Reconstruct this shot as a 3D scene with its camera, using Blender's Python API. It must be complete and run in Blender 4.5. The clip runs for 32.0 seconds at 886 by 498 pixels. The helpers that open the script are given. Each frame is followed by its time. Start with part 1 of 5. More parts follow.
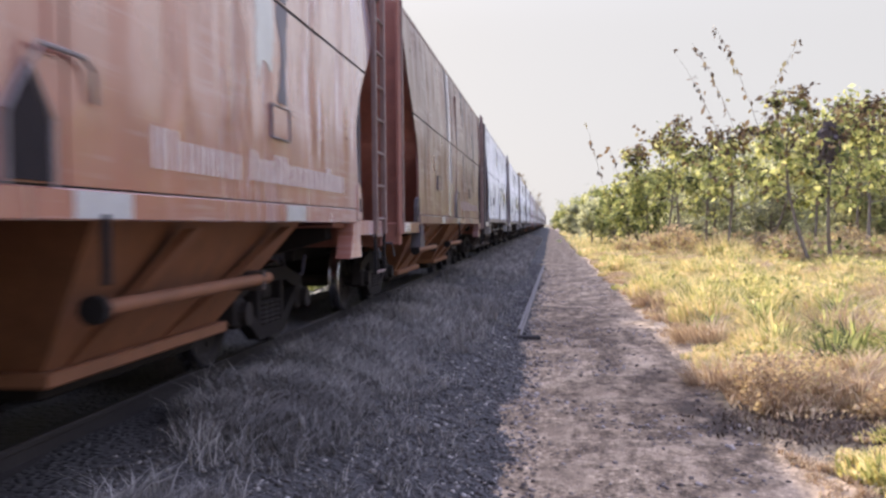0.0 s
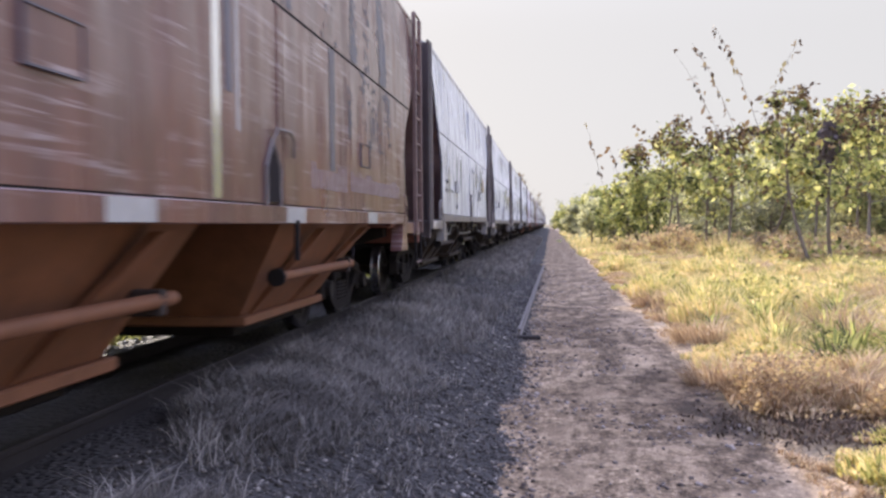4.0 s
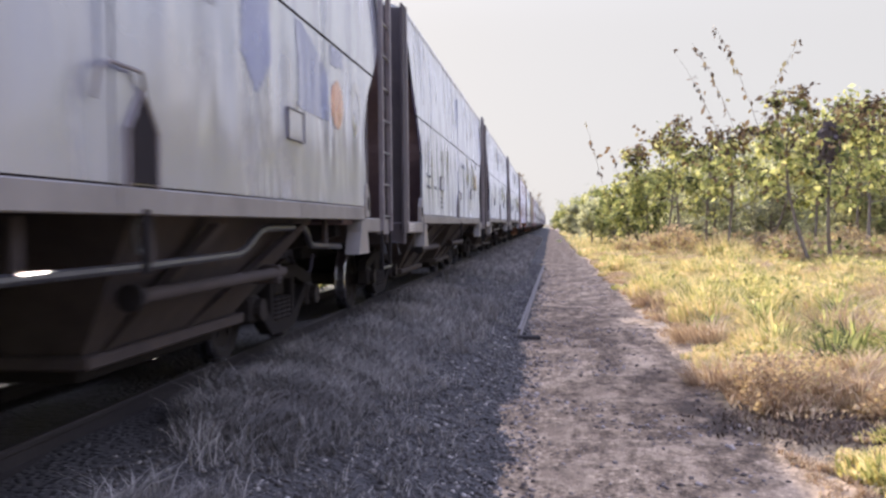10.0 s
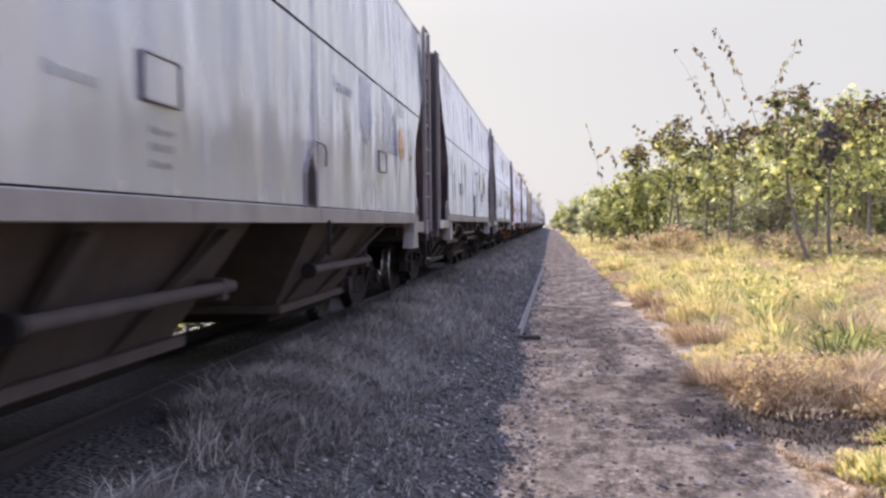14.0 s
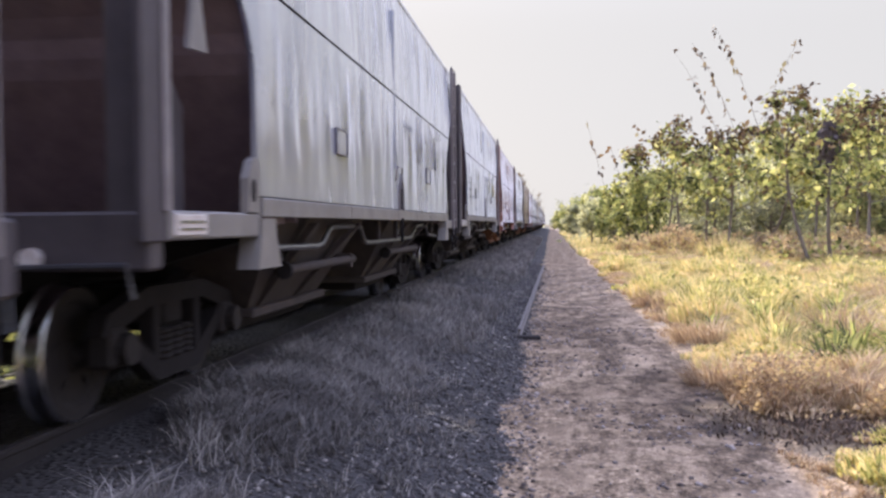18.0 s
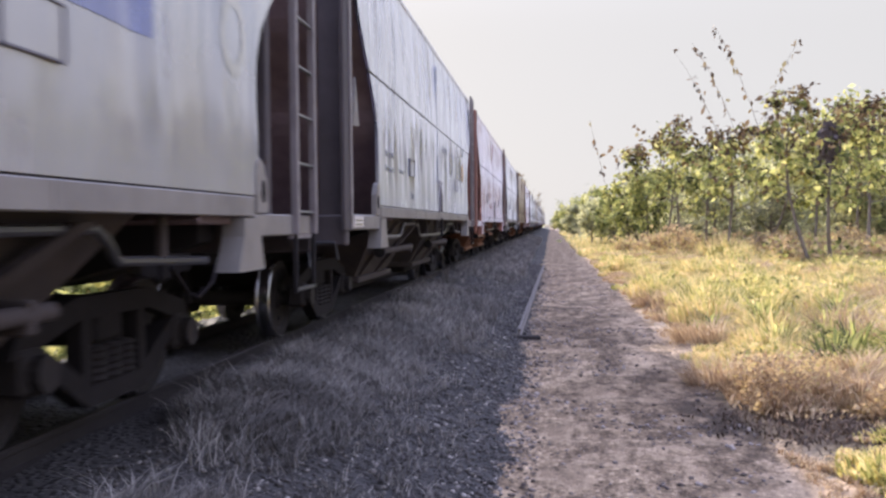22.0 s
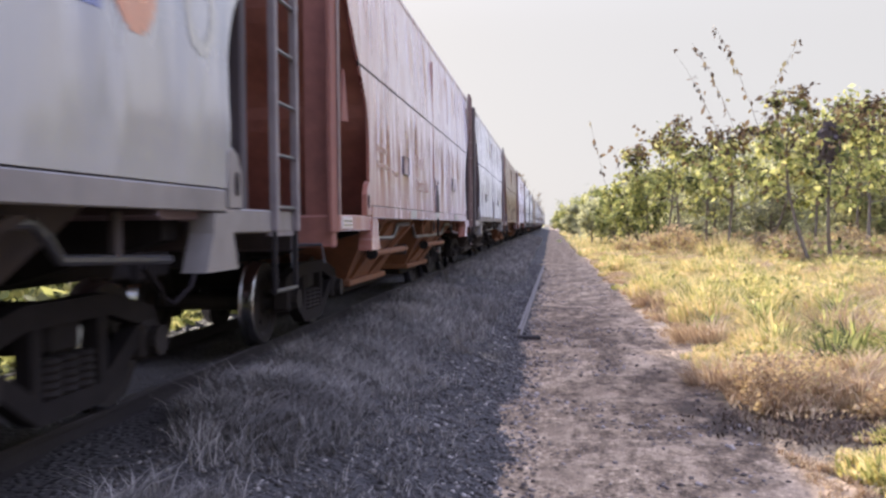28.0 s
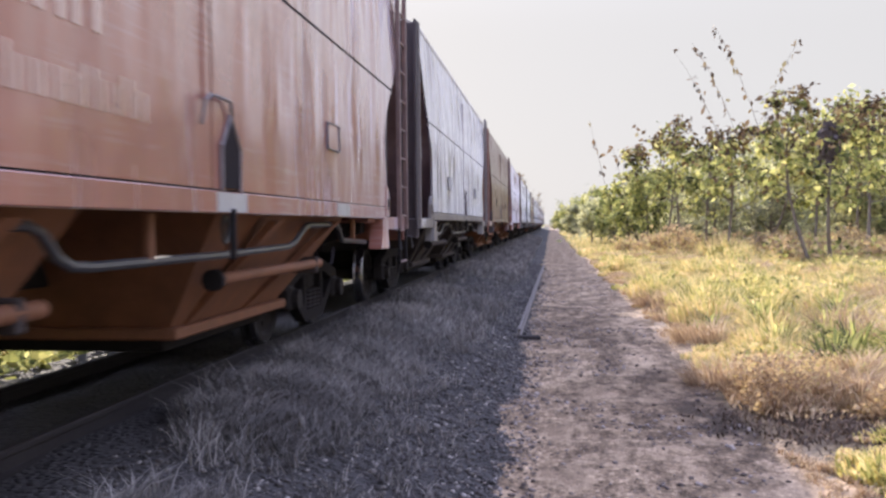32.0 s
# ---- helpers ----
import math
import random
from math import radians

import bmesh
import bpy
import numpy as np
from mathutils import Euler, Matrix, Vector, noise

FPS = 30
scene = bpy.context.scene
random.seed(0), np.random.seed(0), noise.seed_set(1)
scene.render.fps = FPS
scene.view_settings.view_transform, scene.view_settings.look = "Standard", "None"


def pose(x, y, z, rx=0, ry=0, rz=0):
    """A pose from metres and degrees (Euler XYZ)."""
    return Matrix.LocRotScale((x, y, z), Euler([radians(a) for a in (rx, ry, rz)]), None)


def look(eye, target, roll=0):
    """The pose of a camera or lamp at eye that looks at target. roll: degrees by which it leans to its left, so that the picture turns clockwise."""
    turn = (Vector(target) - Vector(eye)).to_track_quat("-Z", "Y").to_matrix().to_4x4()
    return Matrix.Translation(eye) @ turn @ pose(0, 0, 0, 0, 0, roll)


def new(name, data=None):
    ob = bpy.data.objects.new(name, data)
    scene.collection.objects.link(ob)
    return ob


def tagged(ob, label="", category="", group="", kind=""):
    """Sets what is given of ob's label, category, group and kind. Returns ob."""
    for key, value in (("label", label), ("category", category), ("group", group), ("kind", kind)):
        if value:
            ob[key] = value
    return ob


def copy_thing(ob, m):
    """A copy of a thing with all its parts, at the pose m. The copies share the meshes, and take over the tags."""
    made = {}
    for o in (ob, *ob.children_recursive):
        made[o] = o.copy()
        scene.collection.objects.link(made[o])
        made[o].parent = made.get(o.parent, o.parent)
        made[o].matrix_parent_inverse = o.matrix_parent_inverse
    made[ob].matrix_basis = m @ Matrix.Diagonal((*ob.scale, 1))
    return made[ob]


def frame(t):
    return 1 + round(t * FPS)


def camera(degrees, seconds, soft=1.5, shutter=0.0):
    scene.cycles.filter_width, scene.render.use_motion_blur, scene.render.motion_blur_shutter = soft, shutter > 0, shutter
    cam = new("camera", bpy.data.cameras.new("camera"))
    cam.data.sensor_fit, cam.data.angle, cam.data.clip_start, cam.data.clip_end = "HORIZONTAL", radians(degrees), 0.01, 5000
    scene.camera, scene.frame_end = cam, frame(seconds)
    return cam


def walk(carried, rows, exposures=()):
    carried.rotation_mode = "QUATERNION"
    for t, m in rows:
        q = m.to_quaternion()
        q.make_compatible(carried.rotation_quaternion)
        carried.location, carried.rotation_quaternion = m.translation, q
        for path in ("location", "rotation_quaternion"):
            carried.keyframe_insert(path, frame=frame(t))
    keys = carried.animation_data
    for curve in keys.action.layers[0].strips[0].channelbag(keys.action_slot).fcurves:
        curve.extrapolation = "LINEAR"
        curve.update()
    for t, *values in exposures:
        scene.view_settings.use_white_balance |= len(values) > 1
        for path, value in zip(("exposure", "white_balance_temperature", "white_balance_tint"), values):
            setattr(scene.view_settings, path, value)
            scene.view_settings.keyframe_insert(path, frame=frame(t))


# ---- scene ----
# Plan: x to the right, y along the track, z up; the path lies at z = 0, the rails' top at z = 0.5.
EYE = (0.0, 0.0, 1.6)
YAW, PITCH = 0.11521, 0.02584
cam = camera(50.81, 32.0, soft=2.6, shutter=1.0)
AIM = (-math.sin(YAW) * math.cos(PITCH), math.cos(YAW) * math.cos(PITCH), 1.6 - math.sin(PITCH))
walk(cam, [(0.0, look(EYE, AIM, -0.57)), (32.0, look(EYE, AIM, -0.57))])

# ---- light ----
SUN_EL, SUN_AZ = radians(22.5), radians(18.5)  # azimuth to the left of the track's direction
world = bpy.data.worlds.new("sky")
scene.world = world
world.use_nodes = True
wn, wl = world.node_tree.nodes, world.node_tree.links
wn.clear()
sky = wn.new("ShaderNodeTexSky")
sky.sky_type, sky.sun_disc = "NISHITA", False
sky.sun_elevation, sky.sun_rotation = SUN_EL, -SUN_AZ
sky.air_density, sky.dust_density, sky.ozone_density = 1.0, 2.0, 1.5
bg_sky, bg_haze, bg_sum, w_out = (wn.new("ShaderNodeBackground"), wn.new("ShaderNodeBackground"),
                                  wn.new("ShaderNodeAddShader"), wn.new("ShaderNodeOutputWorld"))
wl.new(sky.outputs[0], bg_sky.inputs[0])
bg_sky.inputs[1].default_value = 0.002
# thin high haze: even near the horizon, brighter from a third of the way up
w_dir, w_xyz, w_up, w_sq, w_gain = (wn.new("ShaderNodeTexCoord"), wn.new("ShaderNodeSeparateXYZ"), wn.new("ShaderNodeMapRange"), wn.new("ShaderNodeMath"), wn.new("ShaderNodeMath"))
w_up.interpolation_type = "SMOOTHERSTEP"
w_up.inputs[1].default_value, w_up.inputs[2].default_value = 0.17, 0.56
w_sq.operation, w_gain.operation = "MULTIPLY", "MULTIPLY_ADD"
w_sq.inputs[1].default_value = 1.0
w_gain.inputs[1].default_value, w_gain.inputs[2].default_value = 0.66, 0.428
wl.new(w_dir.outputs["Generated"], w_xyz.inputs[0])
wl.new(w_xyz.outputs[2], w_up.inputs[0])
wl.new(w_up.outputs[0], w_sq.inputs[0])
wl.new(w_sq.outputs[0], w_gain.inputs[0])
# the haze is brighter round the sun
w_dot, w_near, w_glow, w_all = (wn.new("ShaderNodeVectorMath"), wn.new("ShaderNodeMath"), wn.new("ShaderNodeMath"), wn.new("ShaderNodeMath"))
w_dot.operation, w_near.operation, w_glow.operation, w_all.operation = "DOT_PRODUCT", "MAXIMUM", "POWER", "MULTIPLY_ADD"
w_dot.inputs[1].default_value = (-math.sin(SUN_AZ) * math.cos(SUN_EL), math.cos(SUN_AZ) * math.cos(SUN_EL), math.sin(SUN_EL))
w_near.inputs[1].default_value, w_glow.inputs[1].default_value, w_all.inputs[1].default_value = 0.0, 4.0, 0.02
wl.new(w_dir.outputs["Generated"], w_dot.inputs[0])
wl.new(w_dot.outputs["Value"], w_near.inputs[0])
wl.new(w_near.outputs[0], w_glow.inputs[0])
wl.new(w_glow.outputs[0], w_all.inputs[0])
wl.new(w_gain.outputs[0], w_all.inputs[2])
wl.new(w_all.outputs[0], bg_haze.inputs[1])
w_tint = wn.new("ShaderNodeMix")
w_tint.data_type = "RGBA"
w_tint.inputs[6].default_value, w_tint.inputs[7].default_value = (0.965, 0.995, 1.00, 1), (0.77, 0.90, 1.38, 1)
wl.new(w_sq.outputs[0], w_tint.inputs[0])
wl.new(w_tint.outputs[2], bg_haze.inputs[0])
wl.new(bg_sky.outputs[0], bg_sum.inputs[0])
wl.new(bg_haze.outputs[0], bg_sum.inputs[1])
wl.new(bg_sum.outputs[0], w_out.inputs[0])
sun = new("sun", bpy.data.lights.new("sun", "SUN"))
sun.data.energy, sun.data.angle, sun.data.color = 5.0, radians(0.6), (1.0, 0.93, 0.82)
sun.matrix_world = look((-40 * math.sin(SUN_AZ) * math.cos(SUN_EL), 40 * math.cos(SUN_AZ) * math.cos(SUN_EL), 40 * math.sin(SUN_EL)), (0, 0, 0))
scene.view_settings.exposure = 0.80
scene.view_settings.use_white_balance = True
scene.view_settings.white_balance_temperature, scene.view_settings.white_balance_tint = 6600, 16


# ---- materials ----
def material(name, build, rough=0.7, metal=0.0, spec=0.5):
    """A principled material; build(n) gets a small node kit and returns colour, and may set roughness and bump."""
    m = bpy.data.materials.new(name)
    m.use_nodes = True
    t = m.node_tree
    b = t.nodes["Principled BSDF"]
    b.inputs["Roughness"].default_value, b.inputs["Metallic"].default_value = rough, metal
    b.inputs["Specular IOR Level"].default_value = spec
    build(Kit(t, b))
    return m


class Kit:
    def __init__(self, tree, bsdf):
        self.t, self.b = tree, bsdf

    def node(self, kind, **ins):
        n = self.t.nodes.new(kind)
        for k, v in ins.items():
            n.inputs[k.replace("_", " ")].default_value = v
        return n

    def link(self, a, b):
        self.t.links.new(a, b)

    def place(self, scale=(1, 1, 1), world=False):
        """Object (or world) coordinates, scaled."""
        if world:
            src = self.node("ShaderNodeNewGeometry").outputs["Position"]
        else:
            src = self.node("ShaderNodeTexCoord").outputs["Object"]
        mp = self.node("ShaderNodeMapping")
        mp.inputs["Scale"].default_value = scale
        self.link(src, mp.inputs["Vector"])
        return mp.outputs[0]

    def noise(self, at, scale, detail=4.0, rough=0.55):
        n = self.node("ShaderNodeTexNoise", Scale=scale, Detail=detail, Roughness=rough)
        self.link(at, n.inputs["Vector"])
        return n.outputs["Fac"]

    def voronoi(self, at, scale, out="Distance"):
        n = self.node("ShaderNodeTexVoronoi", Scale=scale)
        self.link(at, n.inputs["Vector"])
        return n.outputs[out]

    def ramp(self, fac, *stops):
        n = self.t.nodes.new("ShaderNodeValToRGB")
        e = n.color_ramp.elements
        while len(e) < len(stops):
            e.new(0.5)
        for el, (p, c) in zip(e, stops):
            el.position = p
            el.color = (*c, 1) if isinstance(c, tuple) else (c, c, c, 1)
        self.link(fac, n.inputs[0])
        return n.outputs[0]

    def mix(self, fac, a, b, mode="MIX"):
        n = self.t.nodes.new("ShaderNodeMix")
        n.data_type, n.blend_type = "RGBA", mode
        for sock, v in ((n.inputs[0], fac), (n.inputs[6], a), (n.inputs[7], b)):
            if isinstance(v, (int, float)):
                sock.default_value = v
            elif isinstance(v, tuple):
                sock.default_value = (*v, 1)
            else:
                self.link(v, sock)
        return n.outputs[2]

    def math(self, op, a, b=0.0):
        n = self.t.nodes.new("ShaderNodeMath")
        n.operation = op
        for sock, v in ((n.inputs[0], a), (n.inputs[1], b)):
            if isinstance(v, (int, float)):
                sock.default_value = v
            else:
                self.link(v, sock)
        return n.outputs[0]

    def island(self):
        return self.node("ShaderNodeNewGeometry").outputs["Random Per Island"]

    def colour(self, c):
        self.link(c, self.b.inputs["Base Color"])

    def rough(self, r):
        self.link(r, self.b.inputs["Roughness"])

    def bump(self, h, strength=0.4, dist=0.02):
        n = self.node("ShaderNodeBump", Strength=strength, Distance=dist)
        self.link(h, n.inputs["Height"])
        self.link(n.outputs[0], self.b.inputs["Normal"])


def paint(name, base, dirt, rust, worn=0.5, gloss=0.38, metal=0.0, streak=0.5, scratch=0.0, coat=1.0, coat_ior=2.0, low_tint=None, sheen=(1.0, 0.98, 0.96)):
    """Wagon paint: vertical dirt streaks, rust blotches, buckled sheet."""
    def build(k):
        at = k.place()
        blot = k.noise(at, 1.3, 6)
        strk = k.noise(k.place((2.0, 2.6, 0.45)), 1.0, 4, 0.5)
        fine = k.noise(at, 26, 4)
        c = k.mix(k.ramp(strk, (0.35, 0.0), (0.72, 1.0)), base, dirt)
        c = k.mix(streak, base, c)
        spots = k.ramp(k.noise(k.place((1.4, 1.8, 0.7)), 1.7, 8, 0.68), (0.60 - 0.12 * worn, 0.0), (0.70, 1.0))
        c = k.mix(k.math("MULTIPLY", spots, worn), c, rust)
        c = k.mix(k.math("MULTIPLY", k.ramp(blot, (0.35, 0.0), (0.7, 1.0)), 0.45), c, dirt)
        c = k.mix(k.math("MULTIPLY", fine, 0.25), c, dirt)
        # narrow dents and drips, dull, with dark reflections put into the colour
        dash = k.ramp(k.noise(k.place((1.0, 4.2, 0.6)), 1.0, 3, 0.55), (0.585, 0.0), (0.65, 1.0))
        dash = k.math("MULTIPLY", dash, k.ramp(k.noise(k.place((0.6, 0.6, 0.8)), 1.0, 2), (0.44, 0.0), (0.58, 1.0)))
        c = k.mix(k.math("MULTIPLY", dash, 0.22), c, tuple(0.35 * v for v in dirt))
        if scratch:
            line = k.ramp(k.noise(k.place((1.0, 1.0, 26.0)), 1.0, 3, 0.6), (0.54, 0.0), (0.64, 1.0))
            line = k.math("MULTIPLY", line, k.ramp(k.noise(k.place((1.0, 1.6, 2.4)), 1.0, 4), (0.40, 0.0), (0.64, 1.0)))
            c = k.mix(k.math("MULTIPLY", line, scratch), c, (0.58, 0.50, 0.52))
        # a warmer grey mixed in towards the bottom
        if low_tint:
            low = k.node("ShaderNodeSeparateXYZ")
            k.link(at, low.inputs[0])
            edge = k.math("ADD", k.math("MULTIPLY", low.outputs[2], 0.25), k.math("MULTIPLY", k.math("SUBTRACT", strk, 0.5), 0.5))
            c = k.mix(k.ramp(edge, (0.36, 0.85), (0.58, 0.0)), c, low_tint)
        k.colour(c)
        k.rough(k.math("ADD", k.math("ADD", k.math("MULTIPLY", blot, 0.22), k.math("MULTIPLY", dash, 0.12)), gloss - 0.10))
        wav = k.math("ADD", k.noise(k.place((1.0, 1.5, 0.6)), 1.0, 2), k.math("MULTIPLY", k.noise(k.place((1.0, 3.3, 0.8)), 1.0, 2), 0.22))
        k.bump(k.math("SUBTRACT", k.math("ADD", wav, k.math("MULTIPLY", fine, 0.004)), k.math("MULTIPLY", dash, 0.24)), 0.45, 0.08)
        # the lower sheets are duller, the upper ones keep their gloss in washed streaks
        xyz = k.node("ShaderNodeSeparateXYZ")
        k.link(at, xyz.inputs[0])
        clean = k.ramp(k.math("MULTIPLY", xyz.outputs[2], 0.25), (0.34, 0.25), (0.66, 1.0))
        drip = k.ramp(k.noise(k.place((1.0, 7.5, 0.32)), 1.0, 3, 0.6), (0.44, 1.0), (0.60, 0.45))
        k.link(k.math("MULTIPLY", k.math("MULTIPLY", k.math("MULTIPLY", clean, drip), coat), k.math("SUBTRACT", k.ramp(strk, (0.35, 1.0), (0.62, 0.82)), k.math("MULTIPLY", dash, 0.35))), k.b.inputs["Coat Weight"])
        k.b.inputs["Coat Roughness"].default_value, k.b.inputs["Coat IOR"].default_value = 0.07, coat_ior
        k.b.inputs["Sheen Weight"].default_value, k.b.inputs["Sheen Roughness"].default_value = coat ** 2, 0.22
        k.b.inputs["Sheen Tint"].default_value = (*sheen, 1)
        k.link(k.math("MULTIPLY", clean, metal), k.b.inputs["Metallic"])
    return material(name, build, gloss, metal)


def plain(name, a, b, rough=0.7, metal=0.0, scale=6.0, bump=0.15, world=False, spec=0.5, coat=0.0, coat_ior=1.75):
    def build(k):
        at = k.place(world=world)
        big, fine = k.noise(at, scale, 5), k.noise(at, scale * 7, 4)
        c = k.mix(k.ramp(big, (0.3, 0.0), (0.7, 1.0)), a, b)
        c = k.mix(k.math("MULTIPLY", fine, 0.4), c, tuple(0.6 * v for v in a))
        k.colour(c)
        k.rough(k.math("ADD", k.math("MULTIPLY", big, 0.2), rough - 0.1))
        k.bump(fine, bump, 0.01)
        k.b.inputs["Coat Weight"].default_value, k.b.inputs["Coat Roughness"].default_value, k.b.inputs["Coat IOR"].default_value = coat, 0.12, coat_ior
        k.b.inputs["Sheen Weight"].default_value, k.b.inputs["Sheen Roughness"].default_value = max(0.0, 2 * coat - 1), 0.22
    return material(name, build, rough, metal, spec)


def foliage(name, *cols, thin=0.5, rough=0.7, patch=0.25):
    """Leaves and blades: colours by island and by patches, part of the light passing through."""
    m = bpy.data.materials.new(name)
    m.use_nodes = True
    t = m.node_tree
    b = t.nodes["Principled BSDF"]
    k = Kit(t, b)
    b.inputs["Roughness"].default_value = rough
    b.inputs["Specular IOR Level"].default_value = 0.05
    f = k.math("ADD", k.math("MULTIPLY", k.island(), 0.6), k.math("MULTIPLY", k.noise(k.place(world=True), patch, 3), 0.9))
    f = k.math("SUBTRACT", f, 0.25)
    n = len(cols)
    c = k.ramp(f, *[(0.15 + 0.7 * i / max(1, n - 1), cc) for i, cc in enumerate(cols)])
    k.colour(c)
    tr = k.t.nodes.new("ShaderNodeBsdfTranslucent")
    k.link(c, tr.inputs[0])
    mx = k.t.nodes.new("ShaderNodeMixShader")
    mx.inputs[0].default_value = thin
    k.link(b.outputs[0], mx.inputs[1])
    k.link(tr.outputs[0], mx.inputs[2])
    k.link(mx.outputs[0], t.nodes["Material Output"].inputs[0])
    return m


SILVER = paint("aluminium_paint", (0.345, 0.375, 0.505), (0.235, 0.25, 0.31), (0.24, 0.16, 0.12), 0.25, 0.20, 0.9, 0.3, coat_ior=3.6, low_tint=(0.385, 0.365, 0.36))
DUSTY_SILVER = plain("dusty_aluminium_paint", (0.250, 0.226, 0.212), (0.172, 0.154, 0.145), 0.5, 0.0, 3.0)
SILVER_WORN = paint("worn_aluminium_paint", (0.42, 0.39, 0.42), (0.24, 0.195, 0.205), (0.24, 0.12, 0.09), 0.8, 0.24, 0.6, 0.7, coat_ior=3.0)
ORANGE = paint("orange_oxide_paint", (0.405, 0.166, 0.118), (0.27, 0.122, 0.100), (0.60, 0.46, 0.46), 0.4, 0.22, 0.6, 0.3, 0.25, 1.0, 3.7, sheen=(0.97, 0.94, 1.0))
BROWN = paint("brown_oxide_paint", (0.225, 0.096, 0.076), (0.098, 0.048, 0.048), (0.29, 0.185, 0.17), 0.7, 0.30, 0.0, 1.0, 0.5, 0.25, 2.2)
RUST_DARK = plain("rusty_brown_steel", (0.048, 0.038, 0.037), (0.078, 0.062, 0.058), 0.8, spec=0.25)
# two steels for the wagon ends, with their shade put into the colour
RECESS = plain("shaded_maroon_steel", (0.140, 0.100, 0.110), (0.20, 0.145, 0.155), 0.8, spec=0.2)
SHADED_ORANGE = plain("shaded_orange_steel", (0.215, 0.090, 0.072), (0.300, 0.128, 0.098), 0.7, spec=0.3)
STREAK = plain("rubbed_bright_paint", (0.95, 0.95, 0.97), (0.82, 0.82, 0.86), 0.16, 0.85, 5.0, 0.02, coat=1.0, coat_ior=2.5)
RUST_ORANGE = plain("orange_brown_steel", (0.178, 0.077, 0.042), (0.258, 0.111, 0.060), 0.65, spec=0.3)
GRIME = plain("grimy_cast_steel", (0.018, 0.0155, 0.016), (0.029, 0.025, 0.026), 0.85, spec=0.12)
WHEEL = plain("dusty_wheel_steel", (0.027, 0.023, 0.023), (0.042, 0.036, 0.036), 0.75, 0.0, spec=0.15)
BRIGHT = plain("polished_tread_steel", (0.62, 0.63, 0.67), (0.42, 0.42, 0.45), 0.25, 1.0, 4.0, 0.05)
# darker silver for end posts and sills: their shade is in the colour
DIM_SILVER = plain("dim_aluminium_paint", (0.056, 0.046, 0.050), (0.090, 0.075, 0.080), 0.65, 0.0, 3.0, spec=0.3)
PIPE = plain("dull_steel_pipe", (0.062, 0.060, 0.068), (0.040, 0.039, 0.045), 0.32, 0.1)
BLACK = plain("black_recess", (0.022, 0.018, 0.020), (0.032, 0.027, 0.028), 0.9, spec=0.1)
LADDER = plain("dull_painted_ladder_steel", (0.235, 0.205, 0.210), (0.155, 0.130, 0.135), 0.5)
LADDER_BROWN = plain("brown_painted_ladder_steel", (0.225, 0.150, 0.142), (0.145, 0.092, 0.088), 0.5)
WHITE = plain("chalky_white_paint", (0.72, 0.66, 0.63), (0.56, 0.47, 0.43), 0.6, 0.0, 14, coat=0.6)
CREAM = plain("greyish_white_paint", (0.50, 0.50, 0.51), (0.38, 0.37, 0.37), 0.5, coat=0.5)
BLUE = plain("faded_blue_paint", (0.075, 0.105, 0.35), (0.13, 0.17, 0.40), 0.25, 0.6, bump=0.03, coat=0.55, coat_ior=2.6)
LOGO_ORANGE = plain("faded_orange_paint", (0.60, 0.20, 0.11), (0.54, 0.24, 0.16), 0.25, 0.6, bump=0.03, coat=0.55, coat_ior=2.6)
GREYMARK = plain("grey_stencil_paint", (0.22, 0.22, 0.27), (0.31, 0.31, 0.36), 0.25, 0.7, bump=0.03, coat=1.0, coat_ior=3.4)
FAINT = plain("faded_pale_lettering", (0.66, 0.47, 0.42), (0.60, 0.41, 0.36), 0.3, 0.5, bump=0.03, coat=1.0, coat_ior=3.0)
FADED = plain("worn_off_lettering", (0.45, 0.365, 0.355), (0.34, 0.255, 0.24), 0.5, 0.0, 9.0, 0.05, coat=0.2)
FAINT_GREY = plain("faded_grey_lettering", (0.295, 0.315, 0.41), (0.32, 0.34, 0.44), 0.22, 0.85, bump=0.03, coat=1.0, coat_ior=3.5)
RAIL = plain("rail_steel", (0.030, 0.025, 0.025), (0.045, 0.038, 0.036), 0.75, 0.1, spec=0.2)
TIMBER = plain("weathered_sleeper_wood", (0.034, 0.030, 0.031), (0.052, 0.046, 0.046), 0.9, 0.0, 9, spec=0.1)
POLE = plain("grey_weathered_rail", (0.20, 0.172, 0.158), (0.10, 0.083, 0.077), 0.8, 0.0, 8)
BARK = plain("grey_brown_bark", (0.14, 0.11, 0.085), (0.25, 0.205, 0.165), 0.9, 0.0, 5, 0.5)
NEST = plain("dark_nest_earth", (0.10, 0.082, 0.080), (0.15, 0.12, 0.115), 0.95, 0.0, 8, 0.6, spec=0.1)


